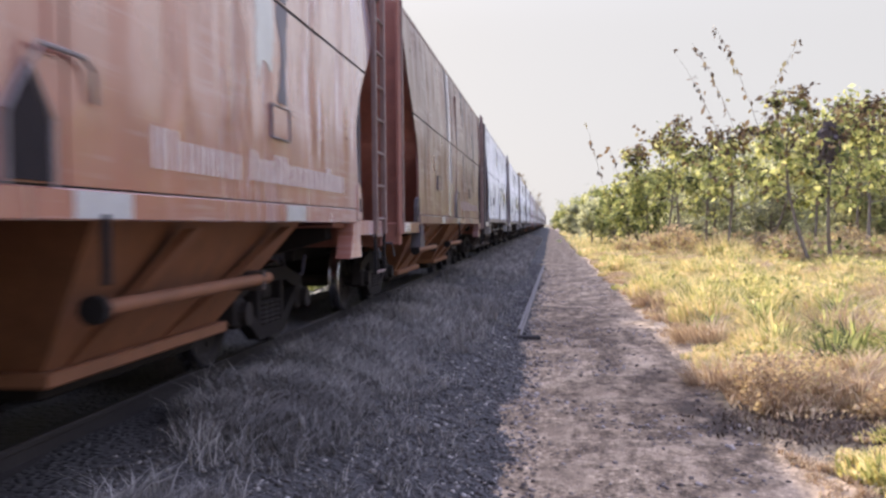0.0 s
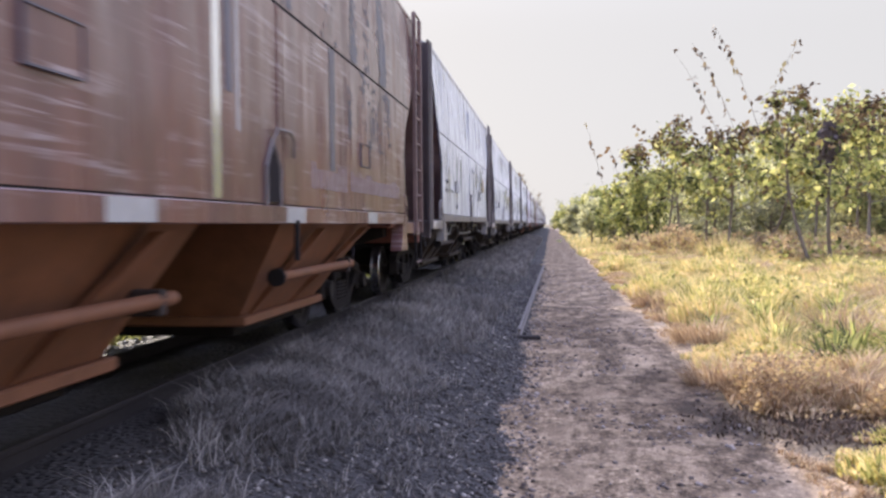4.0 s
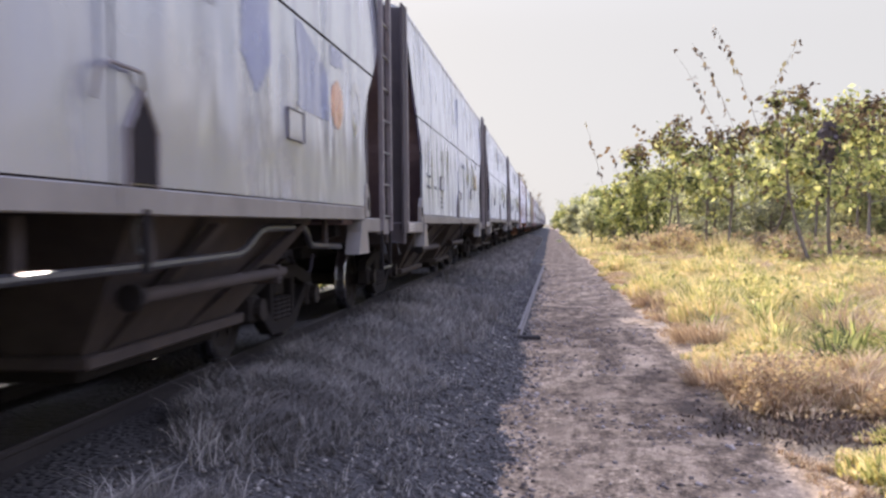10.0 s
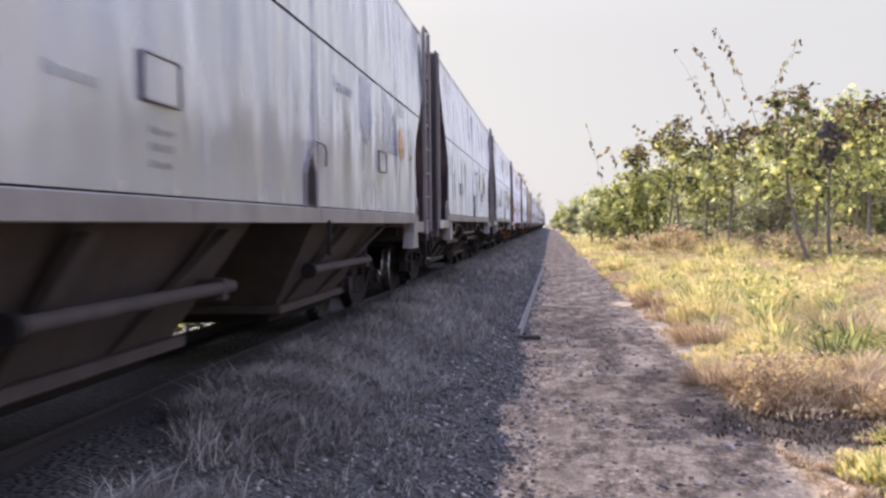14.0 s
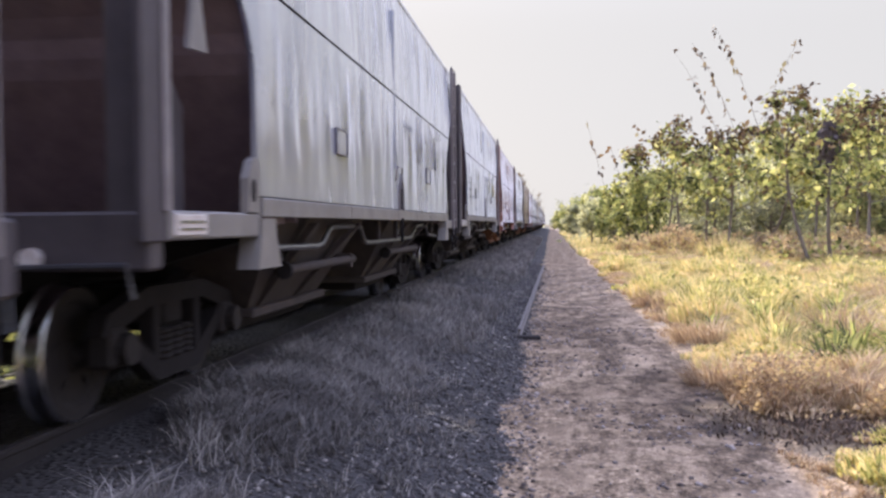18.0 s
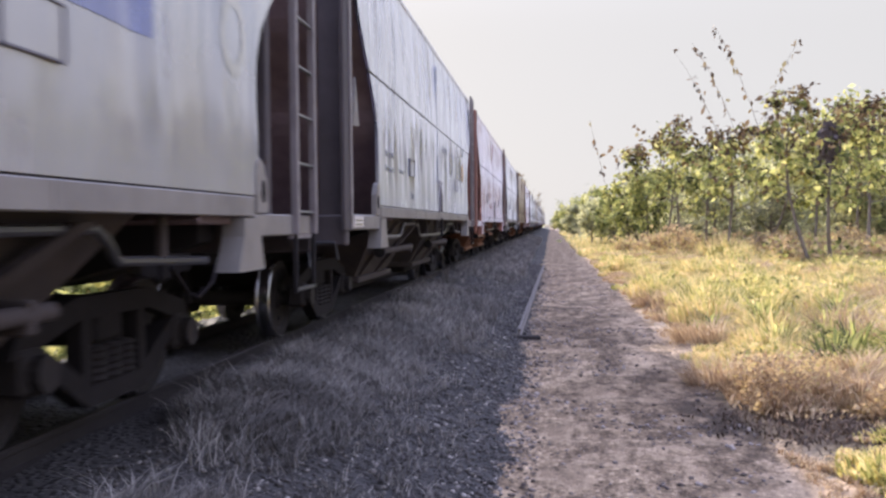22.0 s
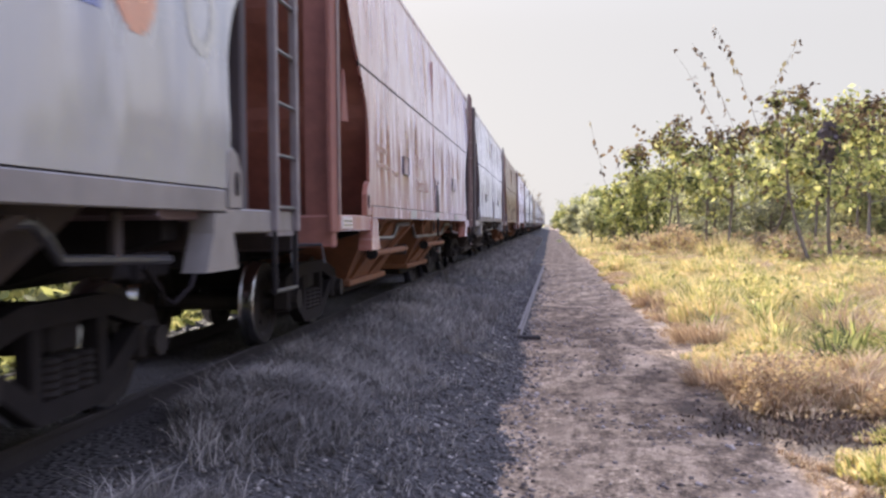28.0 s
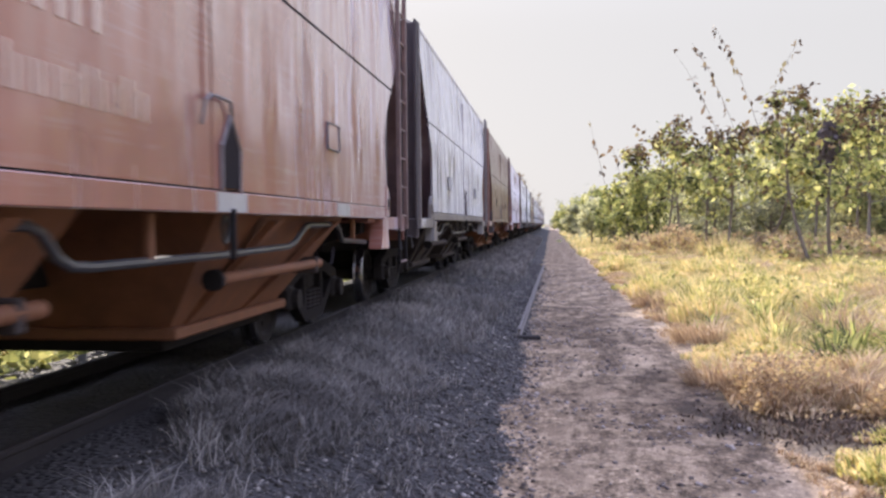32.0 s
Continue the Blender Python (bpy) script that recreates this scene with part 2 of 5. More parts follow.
def _dirt(k):
    at = k.place(world=True)
    mid, fine = k.noise(k.place((1, 0.55, 1), True), 2.4, 7, 0.66), k.noise(at, 38, 4)
    clod = k.math("ADD", k.math("MULTIPLY", k.noise(k.place((8.0, 4.5, 8.0), True), 1.0, 8, 0.72), 0.55), k.math("MULTIPLY", k.noise(k.place((27.0, 17.0, 27.0), True), 1.0, 5, 0.7), 0.45))
    c = k.ramp(clod, (0.40, (0.075, 0.056, 0.043)), (0.455, (0.225, 0.166, 0.128)), (0.54, (0.41, 0.31, 0.24)), (0.60, (0.70, 0.55, 0.44)))
    damp = k.ramp(k.noise(k.place((1.0, 0.40, 1), True), 1.1, 6, 0.6), (0.42, 0.0), (0.60, 1.0))
    c = k.mix(k.math("MULTIPLY", damp, 0.8), c, (0.56, 0.54, 0.53), "MULTIPLY")
    c = k.mix(k.math("MULTIPLY", k.ramp(mid, (0.50, 0.0), (0.56, 1.0)), 0.45), c, (0.58, 0.45, 0.36))
    crumb = k.ramp(k.noise(k.place((3.2, 1.3, 2.6), True), 1.0, 9, 0.74), (0.50, 0.0), (0.56, 1.0))
    c = k.mix(k.math("MULTIPLY", crumb, 0.6), c, (0.50, 0.48, 0.47), "MULTIPLY")
    # dark soil at the path's edge, the overhanging weeds' shade painted in
    spot = k.node("ShaderNodeVectorMath")
    spot.operation = "DISTANCE"
    k.link(k.place((1.0, 0.62, 0.0), True), spot.inputs[0])
    spot.inputs[1].default_value = (1.80, 4.85, 0.0)
    soil_shade = k.ramp(k.math("ADD", spot.outputs["Value"], k.math("MULTIPLY", k.math("SUBTRACT", mid, 0.5), 1.6)), (0.50, 1.0), (0.78, 0.0))
    c = k.mix(k.math("MULTIPLY", soil_shade, 0.85), c, (0.070, 0.055, 0.046))
    # two long darker stretches
    for where, stretch in (((0.45, 2.9, 0.0), (0.8, 0.2, 0.0)), ((1.05, 2.75, 0.0), (0.9, 0.32, 0.0))):
        dark_run = k.node("ShaderNodeVectorMath")
        dark_run.operation = "DISTANCE"
        k.link(k.place(stretch, True), dark_run.inputs[0])
        dark_run.inputs[1].default_value = tuple(v * w for v, w in zip(where, (stretch[0], 1, 0)))
        c = k.mix(k.math("MULTIPLY", k.ramp(k.math("ADD", dark_run.outputs["Value"], k.math("MULTIPLY", k.math("SUBTRACT", mid, 0.5), 2.2)), (0.25, 1.0), (0.90, 0.0)), 0.9), c, (0.50, 0.48, 0.47), "MULTIPLY")
    c = k.mix(1.0, c, (0.99, 0.935, 0.78), "MULTIPLY")
    c = k.mix(k.math("MULTIPLY", k.ramp(fine, (0.35, 1.0), (0.45, 0.0)), 0.6), c, (0.11, 0.08, 0.07))
    k.colour(c)
    k.bump(k.math("ADD", k.math("MULTIPLY", mid, 0.6), k.math("MULTIPLY", fine, 0.35)), 0.8, 0.05)


def _gravel(k):
    at = k.place(world=True)
    cells = k.voronoi(at, 20, "Color")
    d = k.voronoi(at, 20)
    c = k.mix(k.ramp(cells, (0.2, (0.060, 0.052, 0.049)), (0.8, (0.130, 0.113, 0.106))), (0.098, 0.085, 0.080), (0.09, 0.078, 0.073))
    c = k.mix(0.35, k.ramp(cells, (0.2, (0.040, 0.034, 0.032)), (0.8, (0.115, 0.099, 0.092))), c)
    c = k.mix(k.ramp(k.noise(at, 0.7, 5), (0.45, 0.0), (0.65, 0.6)), c, (0.18, 0.155, 0.145))
    # the train's shade on the bed, painted as a dark band along the track
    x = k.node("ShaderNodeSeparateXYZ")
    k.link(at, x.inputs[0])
    bed_shade = k.ramp(k.math("ABSOLUTE", k.math("ADD", x.outputs[0], 3.27)), (1.0, 1.0), (1.25, 0.0))
    k.colour(k.mix(k.math("MULTIPLY", bed_shade, 0.85), c, (0.027, 0.023, 0.023)))
    k.bump(k.ramp(d, (0.0, 1.0), (0.6, 0.0)), 1.0, 0.04)


def _soil(k):
    at = k.place(world=True)
    c = k.mix(k.ramp(k.noise(at, 0.35, 5), (0.35, 0.0), (0.65, 1.0)), (0.115, 0.085, 0.045), (0.085, 0.08, 0.035))
    c = k.mix(k.math("MULTIPLY", k.noise(at, 14, 5), 0.5), c, (0.19, 0.14, 0.075))
    # the same dark soil spot, with the weeds' shade painted in
    spot = k.node("ShaderNodeVectorMath")
    spot.operation = "DISTANCE"
    k.link(k.place((1.0, 0.62, 0.0), True), spot.inputs[0])
    spot.inputs[1].default_value = (1.95, 4.80, 0.0)
    soil_shade = k.ramp(spot.outputs["Value"], (0.55, 1.0), (0.95, 0.0))
    side = k.node("ShaderNodeSeparateXYZ")
    k.link(at, side.inputs[0])
    sandy = k.ramp(k.math("ADD", k.math("MULTIPLY", k.math("ABSOLUTE", k.math("SUBTRACT", side.outputs[0], 1.5)), 0.8), k.math("MULTIPLY", k.noise(at, 2.5, 4), 0.2)), (0.25, 1.0), (0.45, 0.0))
    c = k.mix(sandy, c, k.mix(k.noise(at, 11, 6, 0.7), (0.22, 0.175, 0.14), (0.42, 0.335, 0.265)))
    c = k.mix(soil_shade, c, (0.075, 0.056, 0.045))
    k.colour(c)
    k.bump(k.noise(at, 9, 6), 0.8, 0.08)


def _stone(k):
    c = k.ramp(k.island(), (0.0, (0.036, 0.031, 0.029)), (0.6, (0.092, 0.080, 0.074)), (0.90, (0.20, 0.175, 0.158)), (1.0, (0.46, 0.41, 0.37)))
    k.colour(k.mix(k.math("MULTIPLY", k.noise(k.place(world=True), 45, 4), 0.45), c, (0.065, 0.058, 0.060)))


def _clod(k):
    c = k.ramp(k.island(), (0.0, (0.09, 0.072, 0.066)), (0.5, (0.20, 0.162, 0.146)), (1.0, (0.46, 0.40, 0.37)))
    k.colour(k.mix(k.math("MULTIPLY", k.noise(k.place(world=True), 60, 4), 0.4), c, (0.10, 0.08, 0.07)))


CLOD = material("earth_clod", _clod, 0.95, spec=0.1)
DIRT = material("trodden_dirt", _dirt, 0.92, spec=0.2)
GRAVEL = material("ballast_gravel", _gravel, 0.85)
SOIL = material("grassy_soil", _soil, 0.95, spec=0.2)
STONE = material("ballast_stone", _stone, 0.8)
GRASS = foliage("sunny_grass", (0.82, 0.63, 0.38), (0.80, 0.64, 0.31), (0.56, 0.49, 0.19), (0.22, 0.22, 0.08), thin=0.38, patch=0.9)
WEED = foliage("weed_leaf", (0.86, 0.69, 0.36), (0.68, 0.58, 0.22), (0.40, 0.39, 0.13), (0.10, 0.115, 0.045), thin=0.46, patch=1.4)
STRAW = foliage("dry_straw", (0.32, 0.215, 0.14), (0.54, 0.39, 0.245), (0.76, 0.61, 0.39), thin=0.24, patch=0.9)
ASHGRASS = foliage("grey_dry_grass", (0.105, 0.096, 0.093), (0.205, 0.187, 0.178), (0.41, 0.370, 0.335), thin=0.3, patch=0.8)
SCRAPED = plain("dark_scraped_primer", (0.080, 0.072, 0.098), (0.125, 0.115, 0.150), 0.5, 0.0, 5.0, 0.05, coat=0.1)
LEAF = foliage("green_leaf", (0.062, 0.068, 0.040), (0.21, 0.235, 0.085), (0.46, 0.46, 0.155), (0.80, 0.73, 0.30), thin=0.54, patch=0.6)
# browned leaves, their colour darkened as silhouettes against the sky
LEAF_DRY = foliage("silhouette_brown_leaf", (0.055, 0.042, 0.036), (0.12, 0.085, 0.060), (0.30, 0.19, 0.10), (0.42, 0.34, 0.14), thin=0.20, patch=0.5)
# litter coloured dark for the shade under the dry tangle
SHADE_LITTER = foliage("shade_dark_litter", (0.060, 0.044, 0.036), (0.13, 0.094, 0.072), (0.26, 0.185, 0.135), thin=0.1, patch=0.9)
# leaves of the trees farther back, haze put in as a paler colour
LEAF_FAR = foliage("haze_paled_leaf", (0.23, 0.225, 0.165), (0.42, 0.42, 0.235), (0.70, 0.67, 0.36), thin=0.6, patch=0.3)
SCRUB_DRY = foliage("dry_scrub_leaf", (0.24, 0.165, 0.11), (0.46, 0.33, 0.20), (0.72, 0.54, 0.30), (0.60, 0.53, 0.22), thin=0.38, patch=0.8)


# ---- building kit ----
def mesh_object(name, bm, mat, parent=None, label="", smooth=False):
    me = bpy.data.meshes.new(name)
    bm.normal_update()
    bm.to_mesh(me)
    bm.free()
    me.materials.append(mat)
    if smooth:
        for f in me.polygons:
            f.use_smooth = True
        me.set_sharp_from_angle(angle=radians(40))
    ob = new(name, me)
    ob.parent = parent
    if label:
        ob["label"] = label
    return ob


def part(name, bm, mat, parent, label="", smooth=False):
    return mesh_object(name, bm, mat, parent, label, smooth)


def raw(name, verts, faces, mat, parent=None, smooth=False):
    """A large mesh from arrays; faces is an array of triangles."""
    me = bpy.data.meshes.new(name)
    verts, faces = np.asarray(verts, np.float32), np.asarray(faces, np.int32)
    me.vertices.add(len(verts))
    me.vertices.foreach_set("co", verts.ravel())
    w = faces.shape[1]
    me.loops.add(faces.size)
    me.loops.foreach_set("vertex_index", faces.ravel())
    me.polygons.add(len(faces))
    me.polygons.foreach_set("loop_start", np.arange(0, faces.size, w, dtype=np.int32))
    me.polygons.foreach_set("loop_total", np.full(len(faces), w, np.int32))
    me.update(calc_edges=True)
    me.materials.append(mat)
    if smooth:
        me.polygons.foreach_set("use_smooth", np.ones(len(faces), bool))
    ob = new(name, me)
    ob.parent = parent
    return ob


def box(bm, x0, x1, y0, y1, z0, z1, bevel=0.0):
    vs = [bm.verts.new((x, y, z)) for x in (x0, x1) for y in (y0, y1) for z in (z0, z1)]
    for q in ((0, 1, 3, 2), (4, 6, 7, 5), (0, 4, 5, 1), (2, 3, 7, 6), (0, 2, 6, 4), (1, 5, 7, 3)):
        bm.faces.new([vs[i] for i in q])
    if bevel:
        es = {e for v in vs for e in v.link_edges}
        bmesh.ops.bevel(bm, geom=list(es), offset=bevel, segments=1, affect="EDGES")
    return bm


def slab(bm, outline, axis, a, b):
    """A polygon in the plane across the axis, drawn out from a to b. Outline in (y, z) for x, (x, z) for y, (x, y) for z."""
    def at(p, h):
        return {"x": (h, p[0], p[1]), "y": (p[0], h, p[1]), "z": (p[0], p[1], h)}[axis]
    lo, hi = [bm.verts.new(at(p, a)) for p in outline], [bm.verts.new(at(p, b)) for p in outline]
    n = len(outline)
    bm.faces.new(lo[::-1])
    bm.faces.new(hi)
    for i in range(n):
        bm.faces.new((lo[i], lo[(i + 1) % n], hi[(i + 1) % n], hi[i]))
    bmesh.ops.recalc_face_normals(bm, faces=bm.faces[:])
    return bm


def tube(bm, points, r, n=8, r2=None):
    """A round bar along a line of points, tapering to r2."""
    rings = []
    pts = [Vector(p) for p in points]
    for i, p in enumerate(pts):
        d = (pts[min(i + 1, len(pts) - 1)] - pts[max(i - 1, 0)]).normalized()
        u = d.orthogonal().normalized() if i == 0 else (u - d * u.dot(d)).normalized()
        w = d.cross(u)
        rr = r if r2 is None else r + (r2 - r) * i / (len(pts) - 1)
        rings.append([bm.verts.new(p + rr * (math.cos(2 * math.pi * j / n) * u + math.sin(2 * math.pi * j / n) * w)) for j in range(n)])
    for a, b in zip(rings, rings[1:]):
        for j in range(n):
            bm.faces.new((a[j], a[(j + 1) % n], b[(j + 1) % n], b[j]))
    bm.faces.new(rings[0][::-1])
    bm.faces.new(rings[-1])
    return bm


def lathe(bm, profile, n=32, caps=True):
    """A profile of (x, r) turned round the x axis."""
    rings = [[bm.verts.new((x, r * math.cos(2 * math.pi * j / n), r * math.sin(2 * math.pi * j / n))) for j in range(n)] for x, r in profile]
    for a, b in zip(rings, rings[1:]):
        for j in range(n):
            bm.faces.new((a[j], a[(j + 1) % n], b[(j + 1) % n], b[j]))
    if caps:
        bm.faces.new(rings[0][::-1])
        bm.faces.new(rings[-1])
    bmesh.ops.recalc_face_normals(bm, faces=bm.faces[:])
    return bm


def sheet(bm, fn, nu, nv, thick):
    """A thick sheet: fn(u, v) gives a point of its face, thick(u, v) the way to its back."""
    def grid(off):
        return [[bm.verts.new(Vector(fn(i / nu, j / nv)) + (Vector(thick(i / nu, j / nv)) if off else Vector())) for j in range(nv + 1)] for i in range(nu + 1)]
    a, b = grid(False), grid(True)
    for g in (a, b):
        for i in range(nu):
            for j in range(nv):
                bm.faces.new((g[i][j], g[i + 1][j], g[i + 1][j + 1], g[i][j + 1]))
    rim = [(i, 0) for i in range(nu)] + [(nu, j) for j in range(nv)] + [(i, nv) for i in range(nu, 0, -1)] + [(0, j) for j in range(nv, 0, -1)]
    for (i, j), (k, l) in zip(rim, rim[1:] + rim[:1]):
        bm.faces.new((a[i][j], a[k][l], b[k][l], b[i][j]))
    bmesh.ops.recalc_face_normals(bm, faces=bm.faces[:])
    return bm


def B():
    return bmesh.new()


# ---- ground, path and ballast ----
TRACK_X, RAIL_Z = -3.27, 0.5


def far_spaced(near, far, first, grow):
    """Values from near to far in steps that grow."""
    v, step = [near], first
    while v[-1] < far:
        v.append(v[-1] + step)
        step *= grow
    return v


def strip(name, xs, ys, height, mat, kind_label, category):
    verts = [(x, y, height(x, y)) for y in ys for x in xs]
    n = len(xs)
    faces = [(j * n + i, j * n + i + 1, (j + 1) * n + i + 1, (j + 1) * n + i) for j in range(len(ys) - 1) for i in range(n - 1)]
    ob = raw(name, verts, faces, mat, smooth=True)
    return tagged(ob, kind_label, category, kind="structure")


def n3(x, y, s, k=0.0):
    return noise.noise((x * s + k, y * s - k, k))


def ground_z(x, y):
    far = min(1.0, abs(y) / 60)
    lift = max(0.0, min(1.0, (x - 1.48 - 0.22 * n3(0, y, 0.8, 31) - 0.1 * n3(0, y, 3.0, 32)) / 0.7)) * (0.05 + 0.10 * (n3(x, y, 0.45, 3) + 0.4))
    inside = -6.2 < x < 1.5
    return -0.03 if inside else lift * (1 - 0.4 * far) - 0.02 + 0.05 * n3(x, y, 0.1, 9)


def path_z(x, y):
    edge = max(0.0, (abs(x - 0.65) - 0.8) * 0.06)
    return 0.022 * n3(x, y * 1.8, 1.3, 5) + 0.022 * n3(x * 0.7, y * 1.5, 4.2, 6) + 0.004 + edge * 0.3


def bed_z(x, y):
    u = abs(x - TRACK_X)
    if u < 1.05:
        z = 0.378
    else:
        z = 0.375 - (u - 1.05) / 2.05 * 0.40 + 0.05 * math.sin(min(1, (u - 1.05) / 0.5) * math.pi)
    return z + 0.025 * n3(x, y, 1.1, 2) + 0.018 * n3(x, y, 6.0, 4)


gx = [-900, -300, -120, -60, -30, -18, -12, -9, -7.4, -6.4] + [-6.1 + 0.6 * i for i in range(13)] + [1.5 + 0.25 * i for i in range(14)] + far_spaced(5.2, 1200, 0.6, 1.25)
gy = [-300, -80, -30, -12, -4] + far_spaced(0, 60, 0.4, 1.02) + far_spaced(64, 3500, 4, 1.3)
strip("ground", gx, gy, ground_z, SOIL, "grassy earth on both sides of the railway", "ground")
px = [-0.62 + 0.09 * i for i in range(28)]
py = far_spaced(-4, 40, 0.09, 1.004) + far_spaced(41, 420, 1.0, 1.05)
strip("footpath", px, py, path_z, DIRT, "trodden reddish dirt path beside the ballast", "path")
bx = [TRACK_X - 3.12 + 0.12 * i for i in range(53)]
by = far_spaced(-6, 30, 0.14, 1.005) + far_spaced(31, 420, 1.0, 1.05)
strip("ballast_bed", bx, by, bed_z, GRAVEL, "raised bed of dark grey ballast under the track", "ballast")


# ---- track ----
def build_rail(x):
    prof = [(-0.06, 0), (0.06, 0), (0.06, 0.012), (0.012, 0.03), (0.010, 0.095), (0.032, 0.105), (0.032, 0.132), (0.026, 0.14), (-0.026, 0.14), (-0.032, 0.132), (-0.032, 0.105), (-0.010, 0.095), (-0.012, 0.03), (-0.06, 0.012)]
    ob = mesh_object("rail", slab(B(), [(x + a, RAIL_Z - 0.14 + b) for a, b in prof], "y", -14, 400), RAIL)
    return tagged(ob, "worn steel rail on wooden sleepers", "rail", "rails of the track", "structure")


for rx in (TRACK_X + 0.535, TRACK_X - 0.535):
    build_rail(rx)

first = None
rnd = random.Random(5)
for i in range(125):
    if first is None:
        first = mesh_object("sleeper", box(B(), -1.0, 1.0, -0.11, 0.11, -0.15, 0.0, 0.012), TIMBER)
        tagged(first, "dark weathered wooden sleeper in the ballast", "sleeper", "sleepers under the rails", "structure")
        ob = first
    else:
        ob = new("sleeper", first.data)
        tagged(ob, first["label"], "sleeper", "sleepers under the rails", "structure")
    ob.matrix_world = pose(TRACK_X + rnd.uniform(-0.03, 0.03), -8 + 0.62 * i, RAIL_Z - 0.135, 0, 0, rnd.uniform(-1, 1))


# ---- stones of the ballast and the path ----
def stones(name, n, place, size, mat, seed, label):
    """Angular stones, each a squashed six-sided lump, joined."""
    g = np.random.default_rng(seed)
    base = np.array([(1, 0, 0), (-1, 0, 0), (0, 1, 0), (0, -1, 0), (0, 0, 1), (0, 0, -1), (0.62, 0.62, 0.5), (-0.6, 0.65, 0.45)])
    tri = np.array([(0, 6, 4), (6, 2, 4), (2, 7, 4), (7, 1, 4), (1, 3, 4), (3, 0, 4), (0, 2, 6), (2, 1, 7), (2, 0, 5), (1, 2, 5), (3, 1, 5), (0, 3, 5)])
    p = place(g, n)
    n = len(p)
    s = size(g, n, p)
    v = base[None] * g.uniform(0.5, 1.25, (n, 8, 1)) * np.stack([s, s * g.uniform(0.6, 1.0, n), s * g.uniform(0.45, 0.8, n)], 1)[:, None]
    a, b = g.uniform(0, 6.28, n), g.uniform(-0.5, 0.5, n)
    ca, sa, cb, sb = np.cos(a)[:, None], np.sin(a)[:, None], np.cos(b)[:, None], np.sin(b)[:, None]
    x, y, z = v[..., 0], v[..., 1], v[..., 2]
    y, z = y * cb - z * sb, y * sb + z * cb
    x, y = x * ca - y * sa, x * sa + y * ca
    v = np.stack([x, y, z], 2) + p[:, None]
    f = (tri[None] + 8 * np.arange(n)[:, None, None]).reshape(-1, 3)
    return tagged(raw(name, v.reshape(-1, 3), f, mat), label, "stones", kind="stuff")


def on(fn, x, y):
    return np.array([fn(a, b) for a, b in zip(x, y)])


def ballast_place(g, n):
    y = 2.2 + 34 * g.random(n) ** 1.9
    x = TRACK_X + 0.95 + 2.2 * g.random(n) ** 0.75
    return np.stack([x, y, on(bed_z, x, y) + 0.004], 1)


stones("ballast_stones", 24000, ballast_place, lambda g, n, p: g.uniform(0.010, 0.026, n) * (1 + p[:, 1] / 60), STONE, 3, "loose dark grey ballast stones on the slope")


def path_place(g, n):
    n = 4 * n
    y = 2.6 + 30 * g.random(n) ** 1.8
    e = g.random(n)
    x = np.where(e < 0.5, -0.50 + np.abs(g.normal(0, 0.34, n)), g.uniform(-0.3, 1.6, n))
    keep = (np.array([n3(a, b, 0.9, 23) for a, b in zip(x, y)]) + 0.35 * (x < -0.1) + g.normal(0, 0.18, n)) > 0.10
    x, y = x[keep], y[keep]
    return np.stack([x, y, on(path_z, x, y) + 0.002], 1)


stones("path_stones", 4400, path_place, lambda g, n, p: 0.006 + 0.030 * g.random(n) ** 3.0, CLOD, 4, "scattered clods and small stones on the dirt path")


# ---- grass ----
def leaf_mesh(name, g, at, size, mat, parent, droop=0.5):
    """Folded pointed leaves at the given places."""
    n = len(at)
    a, tilt = g.uniform(0, 6.283, n), g.normal(-droop, 0.55, n)
    d = np.stack([np.cos(a) * np.cos(tilt), np.sin(a) * np.cos(tilt), np.sin(tilt)], 1)
    s = np.cross(d, g.normal(0, 1, (n, 3)))
    s /= np.linalg.norm(s, axis=1)[:, None] + 1e-6
    up = np.cross(s, d)
    l = (size * g.uniform(0.55, 1.3, n))[:, None]
    v = np.stack([at, at + d * l * 0.45 + s * l * 0.27 + up * l * 0.07, at + d * l, at + d * l * 0.45 - s * l * 0.27 + up * l * 0.07], 1)
    f = (np.array([(0, 1, 2), (0, 2, 3)])[None] + 4 * np.arange(n)[:, None, None]).reshape(-1, 3)
    ob = raw(name, v.reshape(-1, 3), f, mat, parent)
    return ob


def blades(name, roots, height, mat, seed, label, width=0.008, lean=0.55, category="grass", away=None):
    """Grass blades bent outward from their roots, joined; away: the angles towards which they lean."""
    g = np.random.default_rng(seed)
    n = len(roots)
    a = g.uniform(0, 6.283, n) if away is None else away + g.normal(0, 0.55, n)
    h = height * g.uniform(0.55, 1.15, n)
    out = h * lean * g.uniform(0.15, 1.3, n)
    d = np.stack([np.cos(a), np.sin(a), np.zeros(n)], 1)
    s = np.stack([-np.sin(a + 0.6), np.cos(a + 0.6), np.zeros(n)], 1) * (width * g.uniform(0.7, 1.4, n))[:, None]
    up = np.array([0, 0, 1.0])
    mid = roots + d * (0.3 * out)[:, None] + up * (0.6 * h)[:, None]
    tip = roots + d * out[:, None] + up * (h * g.uniform(0.75, 1.0, n))[:, None]
    v = np.stack([roots - s, roots + s, mid - 0.8 * s, mid + 0.8 * s, tip], 1)
    tri = np.array([(0, 1, 3), (0, 3, 2), (2, 3, 4)])
    f = (tri[None] + 5 * np.arange(n)[:, None, None]).reshape(-1, 3)
    return tagged(raw(name, v.reshape(-1, 3), f, mat), label, category, kind="stuff")


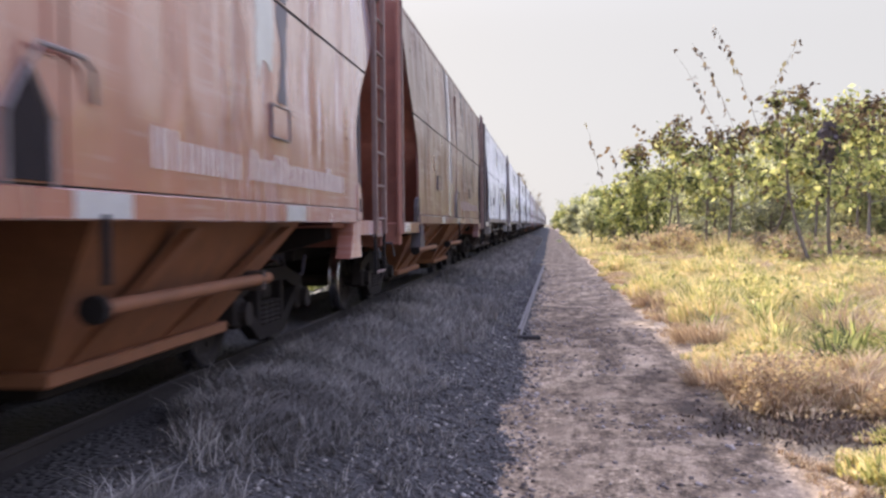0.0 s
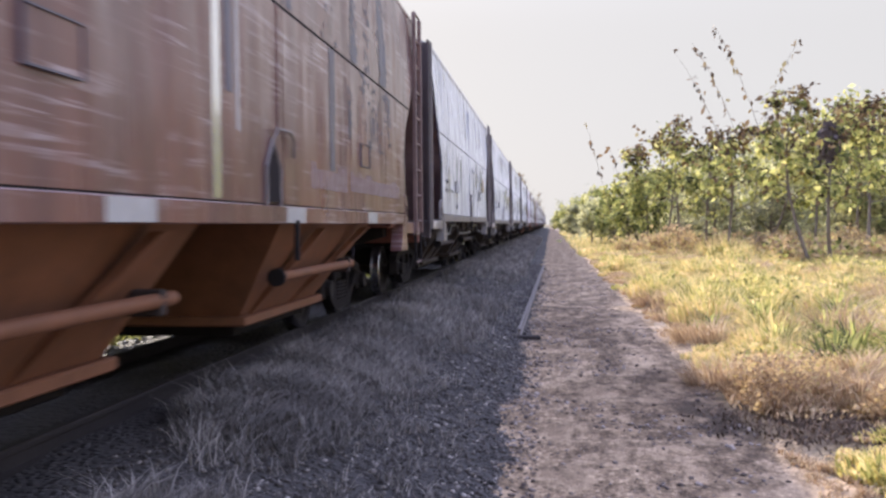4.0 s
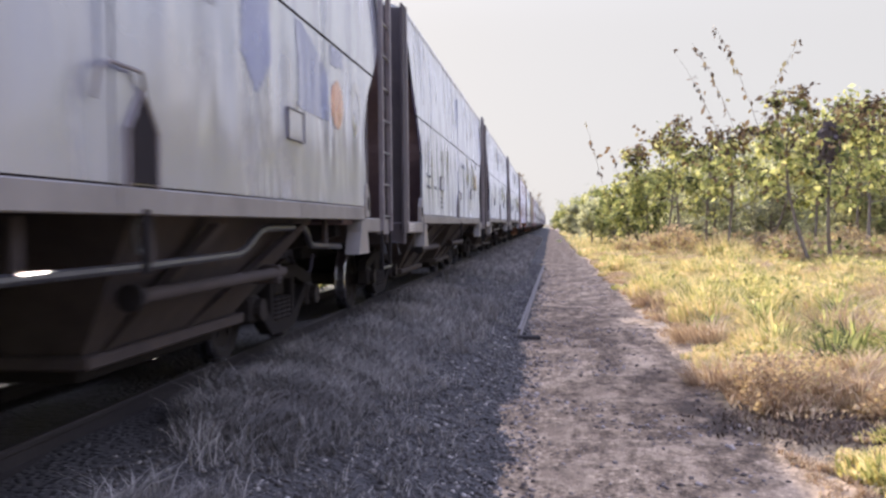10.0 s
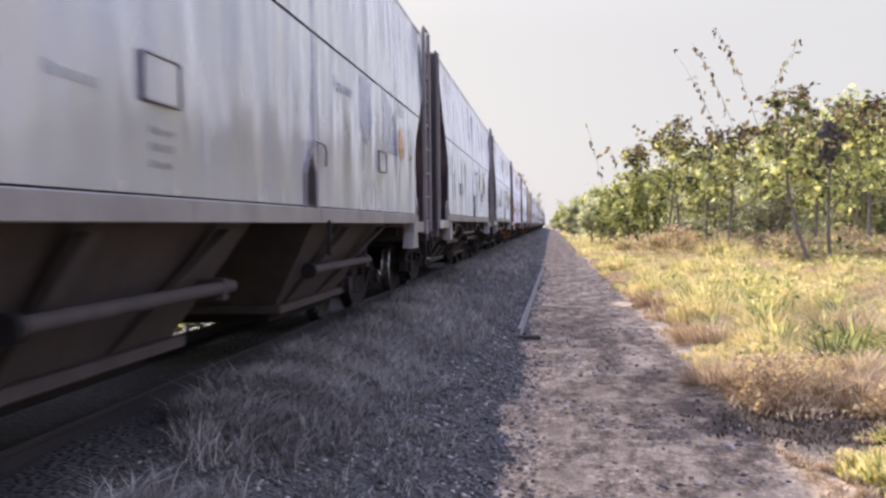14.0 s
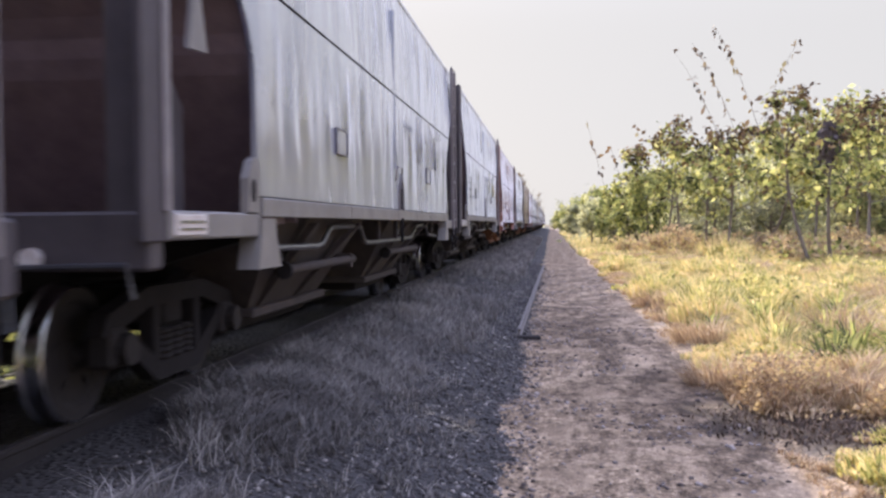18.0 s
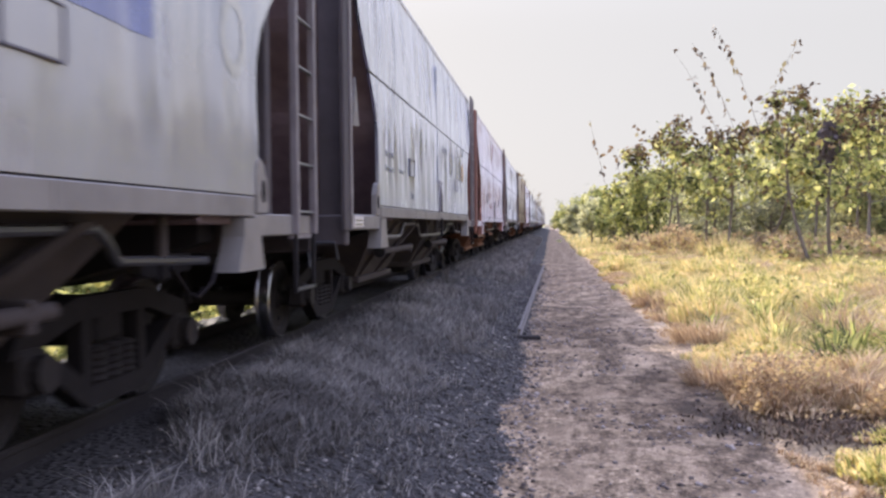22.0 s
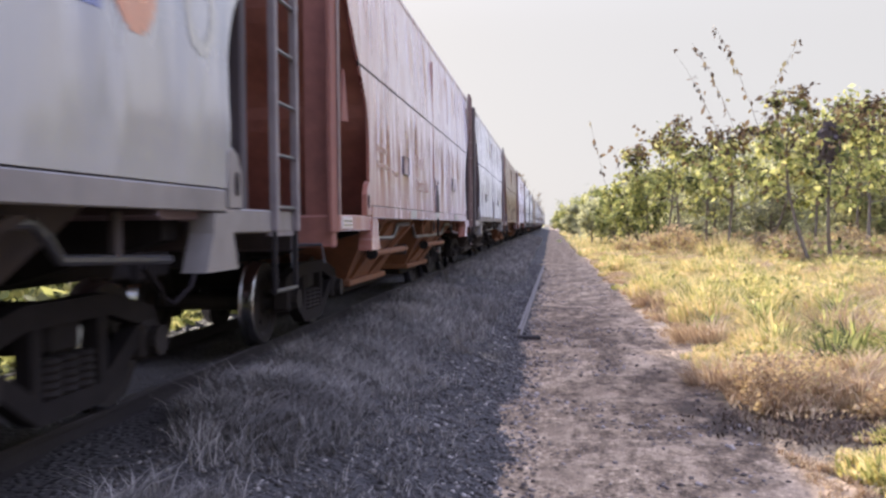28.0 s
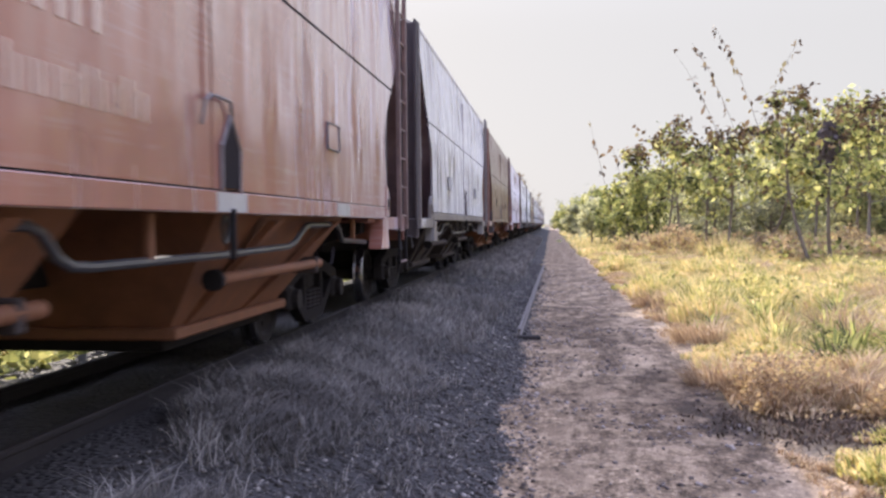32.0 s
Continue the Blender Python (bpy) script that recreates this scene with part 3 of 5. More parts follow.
def tufts(g, centres, radius, count, zfn):
    """Roots round tuft centres, with each tuft's number."""
    n = len(centres)
    i = np.repeat(np.arange(n), count)
    r = radius[i] * np.sqrt(g.random(len(i)))
    a = g.uniform(0, 6.283, len(i))
    x, y = centres[i, 0] + r * np.cos(a), centres[i, 1] + r * np.sin(a)
    z = zfn(centres[:, 0], centres[:, 1])[i]
    return np.stack([x, y, z], 1), i


def tussocks(g, centres, radius, tall, count, zfn):
    """Roots of domed tussocks: the height of each blade falls towards the rim, where it leans outward."""
    n = len(centres)
    i = np.repeat(np.arange(n), count)
    u = np.sqrt(g.random(len(i)))
    a = g.uniform(0, 6.283, len(i))
    x, y = centres[i, 0] + radius[i] * u * np.cos(a), centres[i, 1] + radius[i] * u * np.sin(a)
    h = tall[i] * (1 - 0.55 * u ** 2) * g.uniform(0.6, 1.1, len(i))
    return np.stack([x, y, zfn(centres[:, 0], centres[:, 1])[i]], 1), h, a, 0.35 + 1.0 * u


def meadow_edge(y):
    """Where the meadow begins beside the path."""
    return 1.66 + 0.30 * np.clip((6.9 - y) / 0.6, 0, 1) + 0.26 * np.array([n3(0, b, 0.8, 31) for b in y])


def field_grass():
    g = np.random.default_rng(11)
    zf = lambda x, y: on(ground_z, x, y)
    # low undergrowth, two kinds mixed by patches
    n = 3400
    y = 3.0 + 50 * g.random(n) ** 1.5
    x = 1.62 + np.maximum(0.02, (0.30 * y + 1.5)) * g.random(n) ** 1.2 * 1.15
    keep = (x > meadow_edge(y)) & (np.hypot((x - 1.85) / 0.55, (y - 7.5) / 0.8) > 1)
    x, y = x[keep], y[keep]
    mask = 1.1 * np.array([n3(a, b, 0.45, 7) for a, b in zip(x, y)]) + 0.40 * np.clip((2.5 - x) / 0.9, -0.4, 1) + g.normal(0, 0.10, len(x))
    lump = np.array([n3(a, b, 0.62, 12) for a, b in zip(x, y)])
    hgt = np.clip(0.14 + 0.30 * lump + g.normal(0, 0.05, len(x)), 0.04, 0.30) * np.clip(0.6 + (x - 1.6) * 0.5, 0.6, 1.0)
    for dry, mat, nm, lab in ((False, GRASS, "meadow_grass", "sunlit yellow-green low grass in the meadow"), (True, STRAW, "dry_grass", "dry reddish straw grass in patches along the path")):
        sel = (mask > 0.25) == dry
        c = np.stack([x[sel], y[sel]], 1)
        roots, i = tufts(g, c, g.uniform(0.06, 0.17, len(c)) * (1 + c[:, 1] / 50), 56, zf)
        far = roots[:, 1] / 40
        blades(nm, roots, hgt[sel][i], mat, 21 + dry, lab, 0.007 + 0.006 * far, 0.85)
    # domed tussocks with gaps between them
    n = 2600
    y = 5.2 + 42 * g.random(n) ** 1.35
    x = 1.6 + (0.31 * y + 1.2) * g.random(n) ** 1.1 * 1.1
    keep = (x > meadow_edge(y) + 0.10) & (np.hypot((x - 1.9) / 0.75, (y - 7.3) / 0.9) > 1)
    cells, c = {}, []
    for a, b in zip(x[keep], y[keep]):
        gap = 0.48 + 0.014 * b
        near = [p for i in (-1, 0, 1) for j in (-1, 0, 1) for p in cells.get((int(a) + i, int(b) + j), ())]
        if all((a - p) ** 2 + ((b - q) * 0.7) ** 2 > gap * gap for p, q in near):
            cells.setdefault((int(a), int(b)), []).append((a, b))
            c.append((a, b))
    c = np.array(c)
    rise = np.clip((c[:, 0] - meadow_edge(c[:, 1])) / 0.9, 0.35, 1.0)
    kind = np.array([n3(a, b, 0.42, 7) for a, b in c]) * 1.5 + 0.55 * (1 - rise) + g.normal(0, 0.25, len(c))
    tall = np.where(c[:, 1] < 7.0, 0.25, 1.0) * np.clip(0.20 + 0.70 * g.random(len(c)) ** 1.6 + 0.60 * np.array([n3(a, b, 0.38, 71) for a, b in c]), 0.06, 1.0) * (0.5 + 0.5 * rise) * np.clip(1.25 - c[:, 1] / 50, 0.6, 1.0)
    wide = (0.22 + 0.34 * tall) * (1 + c[:, 1] / 60)
    for low, high, mat, nm, lab, seed, w, full in (
            (-9, -0.12, WEED, "green_tussocks", "arching tussocks of yellow-green grass", 63, 0.014, 330),
            (-0.12, 0.44, GRASS, "yellow_tussocks", "sunlit tussocks of yellowing grass", 64, 0.010, 440),
            (0.44, 9, STRAW, "straw_tussocks", "dry reddish tussocks beside the path", 65, 0.006, 380)):
        sel = (kind > low) & (kind <= high)
        roots, h, away, lean = tussocks(g, c[sel], wide[sel], tall[sel], full, zf)
        blades(nm, roots, h, mat, seed, lab, w * (0.8 + roots[:, 1] / 40), lean * (1.7 if mat is STRAW else 1.0), away=away)
    meadow = (c, kind, tall, wide)
    # the meadow goes on beside and behind the viewer
    n = 420
    c = np.stack([2.3 + 5 * g.random(n) ** 1.2, -6 + 9.4 * g.random(n)], 1)
    roots, i = tufts(g, c, np.full(n, 0.2), 60, zf)
    blades("near_meadow_grass", roots, np.clip(g.normal(0.35, 0.12, n), 0.1, 0.7)[i], GRASS, 25, "yellow-green meadow grass beside the path", 0.008, 0.85)
    # a tangle of dry stalks overhanging the path
    n = 80
    c = np.stack([1.70 + 2.4 * g.random(n), 7.5 + 1.7 * g.random(n) ** 1.1], 1)
    c = c[c[:, 1] > 7.75 + 0.7 * np.array([n3(a, 0, 1.6, 81) for a in c[:, 0]])]
    n = len(c)
    roots, h, away, lean = tussocks(g, c, g.uniform(0.12, 0.34, n), np.clip(g.normal(0.28, 0.11, n), 0.08, 0.50), 170, zf)
    blades("dry_tangle", roots, h, STRAW, 27, "tangle of dry brown stalks overhanging the path", 0.009, 1.7 * lean)
    # ragged dry growth on the trodden verge
    n = 420
    c = np.stack([1.58 + 0.55 * g.random(n) ** 1.3, 4.2 + 3.6 * g.random(n)], 1)
    c = c[np.hypot((c[:, 0] - 2.0) / 0.6, (c[:, 1] - 7.2) / 0.75) > 1]
    n = len(c)
    roots, i = tufts(g, c, np.full(n, 0.05), 12, lambda x, y: np.maximum(on(path_z, x, y), on(ground_z, x, y)))
    blades("verge_grass", roots, np.clip(g.normal(0.035, 0.02, n), 0.01, 0.09)[i], STRAW, 35, "trampled dry grass on the path's verge", 0.006, 1.5)
    # tall green clumps that stand out of the meadow
    c = np.array([(2.95, 10.1), (3.30, 10.6), (2.75, 11.6), (2.25, 13.4), (3.9, 10.9), (3.5, 12.4), (4.6, 12.0), (3.1, 14.2), (2.5, 17.0), (4.4, 15.0)])
    roots, h, away, lean = tussocks(g, c, np.full(len(c), 0.24), np.array([0.60, 0.66, 0.46, 0.34, 0.62, 0.55, 0.60, 0.45, 0.36, 0.55]), 150, zf)
    blades("green_clumps", roots, h, LEAF, 66, "tall green clumps of broad-bladed grass", 0.017, lean, away=away)
    # tall grass between the trunks of the saplings
    n = 800
    c = np.stack([6.5 + 15 * g.random(n), 38 + 20 * g.random(n)], 1)
    roots, i = tufts(g, c, np.full(n, 0.35), 40, zf)
    blades("sapling_grass", roots, np.clip(g.normal(0.5, 0.22, n), 0.12, 1.1)[i], GRASS, 67, "tall yellowing grass between the saplings", 0.022, 0.8)
    # a green tuft at the bend of the path's edge
    c = np.array([(2.05, 5.55), (2.25, 5.9), (2.3, 5.3), (2.55, 5.7)])
    roots, h, away, lean = tussocks(g, c, np.full(4, 0.2), np.array([0.10, 0.13, 0.12, 0.15]), 160, zf)
    blades("edge_tuft", roots, h, WEED, 28, "yellow-green tuft of grass at the path's edge", 0.008, lean, away=away)
    c, kind, tall, wide = meadow
    # broad-leaved weeds, each a dome of leaves
    pick = (kind < 0.30) & (c[:, 1] > 7.2) & (g.random(len(c)) < 0.6)
    cc, cr, ch = c[pick] + g.normal(0, 0.12, (pick.sum(), 2)), wide[pick] * g.uniform(0.6, 1.1, pick.sum()), tall[pick] * g.uniform(0.7, 1.15, pick.sum())
    i = np.repeat(np.arange(len(cc)), 110)
    u = g.normal(0, 1, (len(i), 3))
    u = u / np.linalg.norm(u, axis=1)[:, None] * g.uniform(0.55, 1.05, (len(i), 1))
    at = np.stack([cc[i, 0] + u[:, 0] * cr[i], cc[i, 1] + u[:, 1] * cr[i], zf(cc[:, 0], cc[:, 1])[i] + 0.02 + np.abs(u[:, 2]) * ch[i]], 1)
    weeds = leaf_mesh("meadow_weeds", g, at, 0.070 + 0.0020 * at[:, 1], WEED, None, -0.2)
    tagged(weeds, "leafy yellow-green weeds among the meadow grass", "weeds", kind="stuff")
    n = 15000
    p = np.stack([1.66 + 2.5 * g.random(n), 7.40 + 1.7 * g.random(n), np.zeros(n)], 1)
    lump = np.array([n3(a, b, 1.5, 91) for a, b in p[:, :2]])
    p, lump = p[lump > -0.22], lump[lump > -0.22]
    n = len(p)
    p[:, 2] = 0.02 + np.clip(0.24 + 0.55 * lump, 0.05, 0.55) * g.random(n) ** 1.1
    tagged(leaf_mesh("withered_leaves", g, p, np.full(n, 0.048), SCRUB_DRY, None, 0.1), "withered brown leaves on the dry stalks", "leaves", kind="stuff")
    # dark litter added at the path's edge for the shade under the tangle
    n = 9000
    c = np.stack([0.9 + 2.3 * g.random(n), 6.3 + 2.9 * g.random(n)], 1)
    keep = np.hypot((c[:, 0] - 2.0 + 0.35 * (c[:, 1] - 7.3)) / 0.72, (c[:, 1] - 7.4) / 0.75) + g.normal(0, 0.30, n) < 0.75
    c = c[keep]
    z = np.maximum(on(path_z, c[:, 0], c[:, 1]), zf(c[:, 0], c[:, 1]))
    blades("leaf_litter", np.stack([c[:, 0], c[:, 1], z], 1), np.full(len(c), 0.045), SHADE_LITTER, 29, "dark leaf litter added for the shade at the path's edge", 0.008, 1.8, "litter")
    # farther meadow
    n = 5200
    y = 45 + 130 * g.random(n) ** 1.4
    x = 1.7 + (6 + 0.12 * y) * g.random(n)
    c = np.stack([x, y], 1)
    roots, i = tufts(g, c, np.full(n, 0.5), 9, zf)
    h = np.clip(0.26 + 0.30 * np.array([n3(a, b, 0.2, 12) for a, b in c]), 0.10, 0.5)
    blades("far_meadow_grass", roots, h[i], GRASS, 31, "yellow-green meadow grass before the trees", 0.03, 0.7)
    # beyond the track
    n = 2600
    y = 1 + 60 * g.random(n) ** 1.3
    x = -5.7 - 5 * g.random(n) ** 1.4
    c = np.stack([x, y], 1)
    roots, i = tufts(g, c, np.full(n, 0.3), 14, zf)
    blades("trackside_grass", roots, np.full(len(i), 0.55), GRASS, 33, "sunlit grass beyond the track", 0.014, 0.6)


def bank_grass():
    g = np.random.default_rng(17)
    zf = lambda x, y: on(bed_z, x, y)
    n = 5600
    y = 1.6 + 30 * g.random(n) ** 1.7
    x = -2.36 + 1.0 * g.random(n) ** 1.3
    x = np.where(g.random(n) < 0.12, x + 0.4, x)
    thin = np.array([n3(a, b, 0.55, 14) for a, b in zip(x, y)]) + g.normal(0, 0.28, n) > -0.50 + 0.05 * y + 0.5 * np.clip(x + 1.75, 0, 1)
    thin &= x > -2.36 + 0.42 * np.clip((5.8 - y) / 1.2, 0, 1)
    x, y = x[thin], y[thin]
    c = np.stack([x, y], 1)
    roots, i = tufts(g, c, np.full(len(c), 0.10), 30, zf)
    h = np.clip(0.13 + 0.10 * np.array([n3(a, b, 1.3, 15) for a, b in c]) + g.normal(0, 0.04, len(c)), 0.04, 0.28)[i]
    blades("bank_grass", roots, h, ASHGRASS, 41, "dry grey-brown grass on the ballast shoulder", 0.0042, 1.7)
    # stray tufts among the stones of the slope
    n = 240
    y = 2.4 + 26 * g.random(n) ** 1.6
    x = -1.25 + 0.75 * g.random(n) ** 1.4
    c = np.stack([x, y], 1)
    roots, i = tufts(g, c, np.full(n, 0.09), 22, zf)
    blades("slope_grass", roots, np.clip(g.normal(0.075, 0.03, n), 0.02, 0.15)[i], ASHGRASS, 45, "stray tufts of dry grass among the ballast stones", 0.004, 1.5)
    # greyish grass where the bank runs on into the distance
    n = 900
    c = np.stack([-2.5 + 1.5 * g.random(n), 24 + 70 * g.random(n) ** 1.2], 1)
    roots, i = tufts(g, c, np.full(n, 0.3), 24, zf)
    blades("far_bank_grass", roots, np.clip(g.normal(0.20, 0.07, n), 0.06, 0.4)[i], ASHGRASS, 46, "greyish grass on the bank along the rails", 0.012, 1.0)
    n = 1500
    y = 12 + 75 * g.random(n) ** 1.3
    x = -2.45 + 1.5 * g.random(n) ** 1.4
    keep = np.array([n3(a, b, 0.25, 19) for a, b in zip(x, y)]) > -0.12
    c = np.stack([x[keep], y[keep]], 1)
    roots, i = tufts(g, c, np.full(len(c), 0.25), 26, zf)
    blades("sparse_bank_grass", roots, np.full(len(i), 0.19), ASHGRASS, 43, "short dry grass growing through the ballast", 0.008, 0.9)


field_grass()
bank_grass()


# ---- trees ----
def tree(x, y, h, spread, leaves, size, mat, seed, label, low=0.35, lean=(0, 0), trunk_r=0.09, mat2=None, limbs=9, name="tree", category="tree"):
    """A tapered trunk, crooked limbs with twigs, and a crown of single leaves gathered round the twigs."""
    g = np.random.default_rng(seed)
    root = new(name)
    root.location = (x, y, ground_z(x, y) - 0.03)
    tagged(root, label, category)
    top = np.array([lean[0], lean[1], h * 0.86])
    bend = g.normal(0, 0.06 * h, 2)
    def stem(u):
        return np.array([top[0] * u + bend[0] * math.sin(u * 3.1), top[1] * u + bend[1] * math.sin(u * 2.4), top[2] * u])
    bm = tube(B(), [stem(u) for u in (0, 0.08, 0.25, 0.45, 0.65, 0.85, 1.0)], trunk_r, 7, trunk_r * 0.22)
    part("trunk", bm, BARK, root, smooth=True)
    tips, bm = [], B()
    for i in range(limbs):
        u = low + (1 - low) * (i + 0.5 * g.random()) / limbs
        p = stem(u)
        a = i * 2.4 + g.uniform(-0.5, 0.5)
        reach = spread * (1.05 - 0.55 * (u - low) / (1 - low)) * g.uniform(0.6, 1.1)
        q = p + np.array([math.cos(a) * reach, math.sin(a) * reach, reach * g.uniform(0.25, 0.75) + 0.1])
        m = (p + q) / 2 + g.normal(0, 0.10 * reach, 3)
        tube(bm, [p, m, q], trunk_r * 0.38, 5, trunk_r * 0.10)
        tips += [m * 0.5 + q * 0.5, q, q]
        for _ in range(3):
            b = m + (q - m) * g.random()
            e = b + g.normal(0, 0.34 * reach, 3) + np.array([0, 0, 0.12 * reach])
            tube(bm, [b, e], trunk_r * 0.16, 4, trunk_r * 0.05)
            tips += [e, (b + e) / 2]
    part("limb", bm, BARK, root, smooth=True)
    tips.append(stem(1.0))
    tips = np.array(tips)
    k = g.integers(0, len(tips), leaves)
    at = tips[k] + g.normal(0, 0.11 * spread + 0.05, (leaves, 3)) * np.array([1, 1, 0.75])
    at[:, 2] = np.maximum(at[:, 2], 0.15)
    if mat2 is None:
        leaf_mesh("crown", g, at, np.full(leaves, size), mat, root)
    else:
        # browning leaves sit at the twig ends and on top, darkened as silhouettes
        dry = ((at[:, 2] + g.normal(0, 0.12 * h, leaves)) > 0.80 * h) | (g.random(leaves) < 0.10)
        leaf_mesh("crown", g, at[~dry], np.full((~dry).sum(), size), mat, root)
        if dry.sum() > 3:
            leaf_mesh("dry_leaves", g, at[dry], np.full(dry.sum(), size), mat2, root)
    return root


SAPLING = "young broad-leaved tree with browning tips at the meadow's edge"
# front saplings on slim trunks: x, y, height, crown radius, lean
for i, (x, y, h, s, lx) in enumerate([(9.55, 36.0, 7.2, 1.15, -0.55), (9.44, 33.0, 5.9, 0.7, 0.05), (12.25, 38.0, 7.1, 1.6, 0.2), (14.8, 41.0, 7.8, 1.6, 0.0), (7.62, 42.0, 6.3, 1.5, 0.2), (6.77, 50.0, 7.6, 1.7, -0.2), (6.60, 56.0, 7.7, 1.5, 0.3), (5.70, 60.0, 7.2, 1.3, -0.5), (10.14, 47.0, 7.1, 1.6, 0.2), (12.12, 45.0, 7.1, 1.6, -0.2), (14.94, 48.0, 7.9, 1.8, 0.0), (7.74, 48.0, 6.5, 1.5, 0.3)]):
    tree(x, y, h, s, 260 if s < 1 else 760 if s < 1.6 else 900, 0.25 + 0.0016 * y, LEAF, 100 + i, SAPLING, 0.36, (lx, 0), trunk_r=0.085, mat2=LEAF_DRY, limbs=11)
# bushes towards the far end of the path
for i, (x, y, h, s) in enumerate([(4.58, 66.0, 4.9, 1.4), (4.22, 78.0, 4.0, 1.2), (3.04, 70.0, 3.3, 1.4), (2.63, 105.0, 4.1, 1.1), (2.34, 140.0, 4.0, 1.1), (5.32, 62.0, 4.0, 1.3), (5.99, 58.0, 4.9, 1.4), (2.03, 200.0, 4.3, 1.5), (4.49, 72.0, 3.1, 1.2), (4.6, 95.0, 5.2, 2.0), (4.4, 125.0, 5.4, 2.4), (3.8, 165.0, 5.6, 2.8)]):
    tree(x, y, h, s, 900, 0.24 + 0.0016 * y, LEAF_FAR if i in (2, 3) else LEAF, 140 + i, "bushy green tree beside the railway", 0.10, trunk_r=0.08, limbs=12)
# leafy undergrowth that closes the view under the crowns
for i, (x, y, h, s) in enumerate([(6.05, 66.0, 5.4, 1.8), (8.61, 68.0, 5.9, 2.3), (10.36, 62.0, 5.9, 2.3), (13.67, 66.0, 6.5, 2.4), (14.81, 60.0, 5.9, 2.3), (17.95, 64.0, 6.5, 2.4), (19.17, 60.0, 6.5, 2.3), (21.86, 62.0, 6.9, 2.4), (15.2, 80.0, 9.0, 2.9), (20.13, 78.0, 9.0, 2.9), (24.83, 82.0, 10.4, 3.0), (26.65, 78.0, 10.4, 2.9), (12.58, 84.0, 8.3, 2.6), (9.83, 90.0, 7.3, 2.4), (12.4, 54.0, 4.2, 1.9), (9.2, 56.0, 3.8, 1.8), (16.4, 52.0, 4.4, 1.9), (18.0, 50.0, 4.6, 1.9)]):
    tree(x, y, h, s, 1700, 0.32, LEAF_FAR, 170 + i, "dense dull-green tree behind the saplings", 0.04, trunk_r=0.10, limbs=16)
# the wood behind them
rnd = random.Random(8)
for i in range(34):
    y = 40 + 5.2 * i * (0.6 + 0.02 * i)
    x = 13.5 + 0.055 * y + rnd.uniform(-1.5, 7)
    h = rnd.uniform(6.8, 8.8) + 0.012 * y
    tree(x, y, h, rnd.uniform(2.6, 3.4), 1150, 0.32 + 0.0014 * y, LEAF_FAR if i % 2 else LEAF, 200 + i, "dense leafy tree in the wood behind the meadow", 0.10, trunk_r=0.13, limbs=13)


SHOOTS = []


def tall_shoot(x, y, h, lean, power, leaves, seed):
    """A tall bare shoot with a few withered leaves."""
    g = np.random.default_rng(seed)
    root = new("shoot")
    SHOOTS.append(root)
    root.location = (x, y, ground_z(x, y))
    tagged(root, "tall bare leaning shoot with a few withered leaves", "sapling", "withered shoots above the trees")
    pts = [np.array([lean * u ** power, 0.2 * u, h * u]) for u in (0, 0.3, 0.5, 0.65, 0.8, 0.9, 1.0)]
    part("stem", tube(B(), pts, 0.014, 5, 0.004), BARK, root)
    u = 0.62 + 0.38 * g.random(leaves) ** 0.8
    at = np.stack([lean * u ** power, 0.2 * u, h * u], 1) + g.normal(0, 0.07, (leaves, 3))
    leaf_mesh("leaves", g, at, np.full(leaves, 0.32), LEAF_DRY, root, 0.9)


tall_shoot(9.72, 42.0, 10.14, -2.53, 2.2, 26, 61)
tall_shoot(9.05, 43.0, 9.67, -2.70, 2.2, 34, 62)
tall_shoot(8.58, 44.0, 9.63, -2.97, 2.2, 18, 63)
tall_shoot(8.00, 38.0, 8.71, 1.78, 3.2, 22, 64)
tall_shoot(3.60, 48.0, 6.80, -1.80, 1.0, 13, 65)
tall_shoot(4.40, 50.0, 5.60, -1.30, 1.3, 14, 66)
tall_shoot(6.10, 52.0, 7.00, -1.50, 1.6, 22, 67)


def insect_nest(x, y, z):
    """A lumpy earthen core shrouded in dead leaves that hang down along the trunk."""
    bm = B()
    bmesh.ops.create_icosphere(bm, subdivisions=3, radius=1.0)
    for v in bm.verts:
        f = 1 + 0.34 * noise.noise(v.co * 2.2) + 0.16 * noise.noise(v.co * 6)
        v.co = Vector((v.co.x * 0.27 * f, v.co.y * 0.27 * f, v.co.z * 0.50 * f * (0.9 if v.co.z > 0 else 1.6)))
    ob = mesh_object("tree_nest", bm, NEST, smooth=True)
    ob.location = (x, y, z)
    tagged(ob, "dark lumpy nest shrouded in dead leaves on a slim trunk", "nest")
    g = np.random.default_rng(9)
    u = g.normal(0, 1, (260, 3))
    at = u / np.linalg.norm(u, axis=1)[:, None] * g.uniform(0.75, 1.25, (260, 1)) * np.array([0.30, 0.30, 0.72]) - np.array([0, 0, 0.20])
    leaf_mesh("dead_leaves", g, at, np.full(260, 0.22), NEST, ob, 0.9)


insect_nest(9.22, 32.4, 4.42)


# trees beyond the track
rnd = random.Random(12)
for i in range(26):
    y = -2 + 2.6 * i + rnd.uniform(-1, 1)
    tree(-9.6 - rnd.uniform(0, 2.2), y, rnd.uniform(3.4, 4.6), rnd.uniform(1.3, 1.7), 700, 0.34, LEAF, 300 + i, "sunlit shrub beyond the track", 0.08, trunk_r=0.05, limbs=9, name="shrub", category="shrub")
for i, (x, y, h, s) in enumerate([(-7.0, 180.0, 13.4, 1.8), (-7.4, 210.0, 13.6, 2.0), (-5.4, 430.0, 18.0, 3.0)]):
    tree(x, y, h, s, 220, 0.6, LEAF_DRY, 330 + i, "sparse tree standing beyond the train", 0.4, trunk_r=0.14)

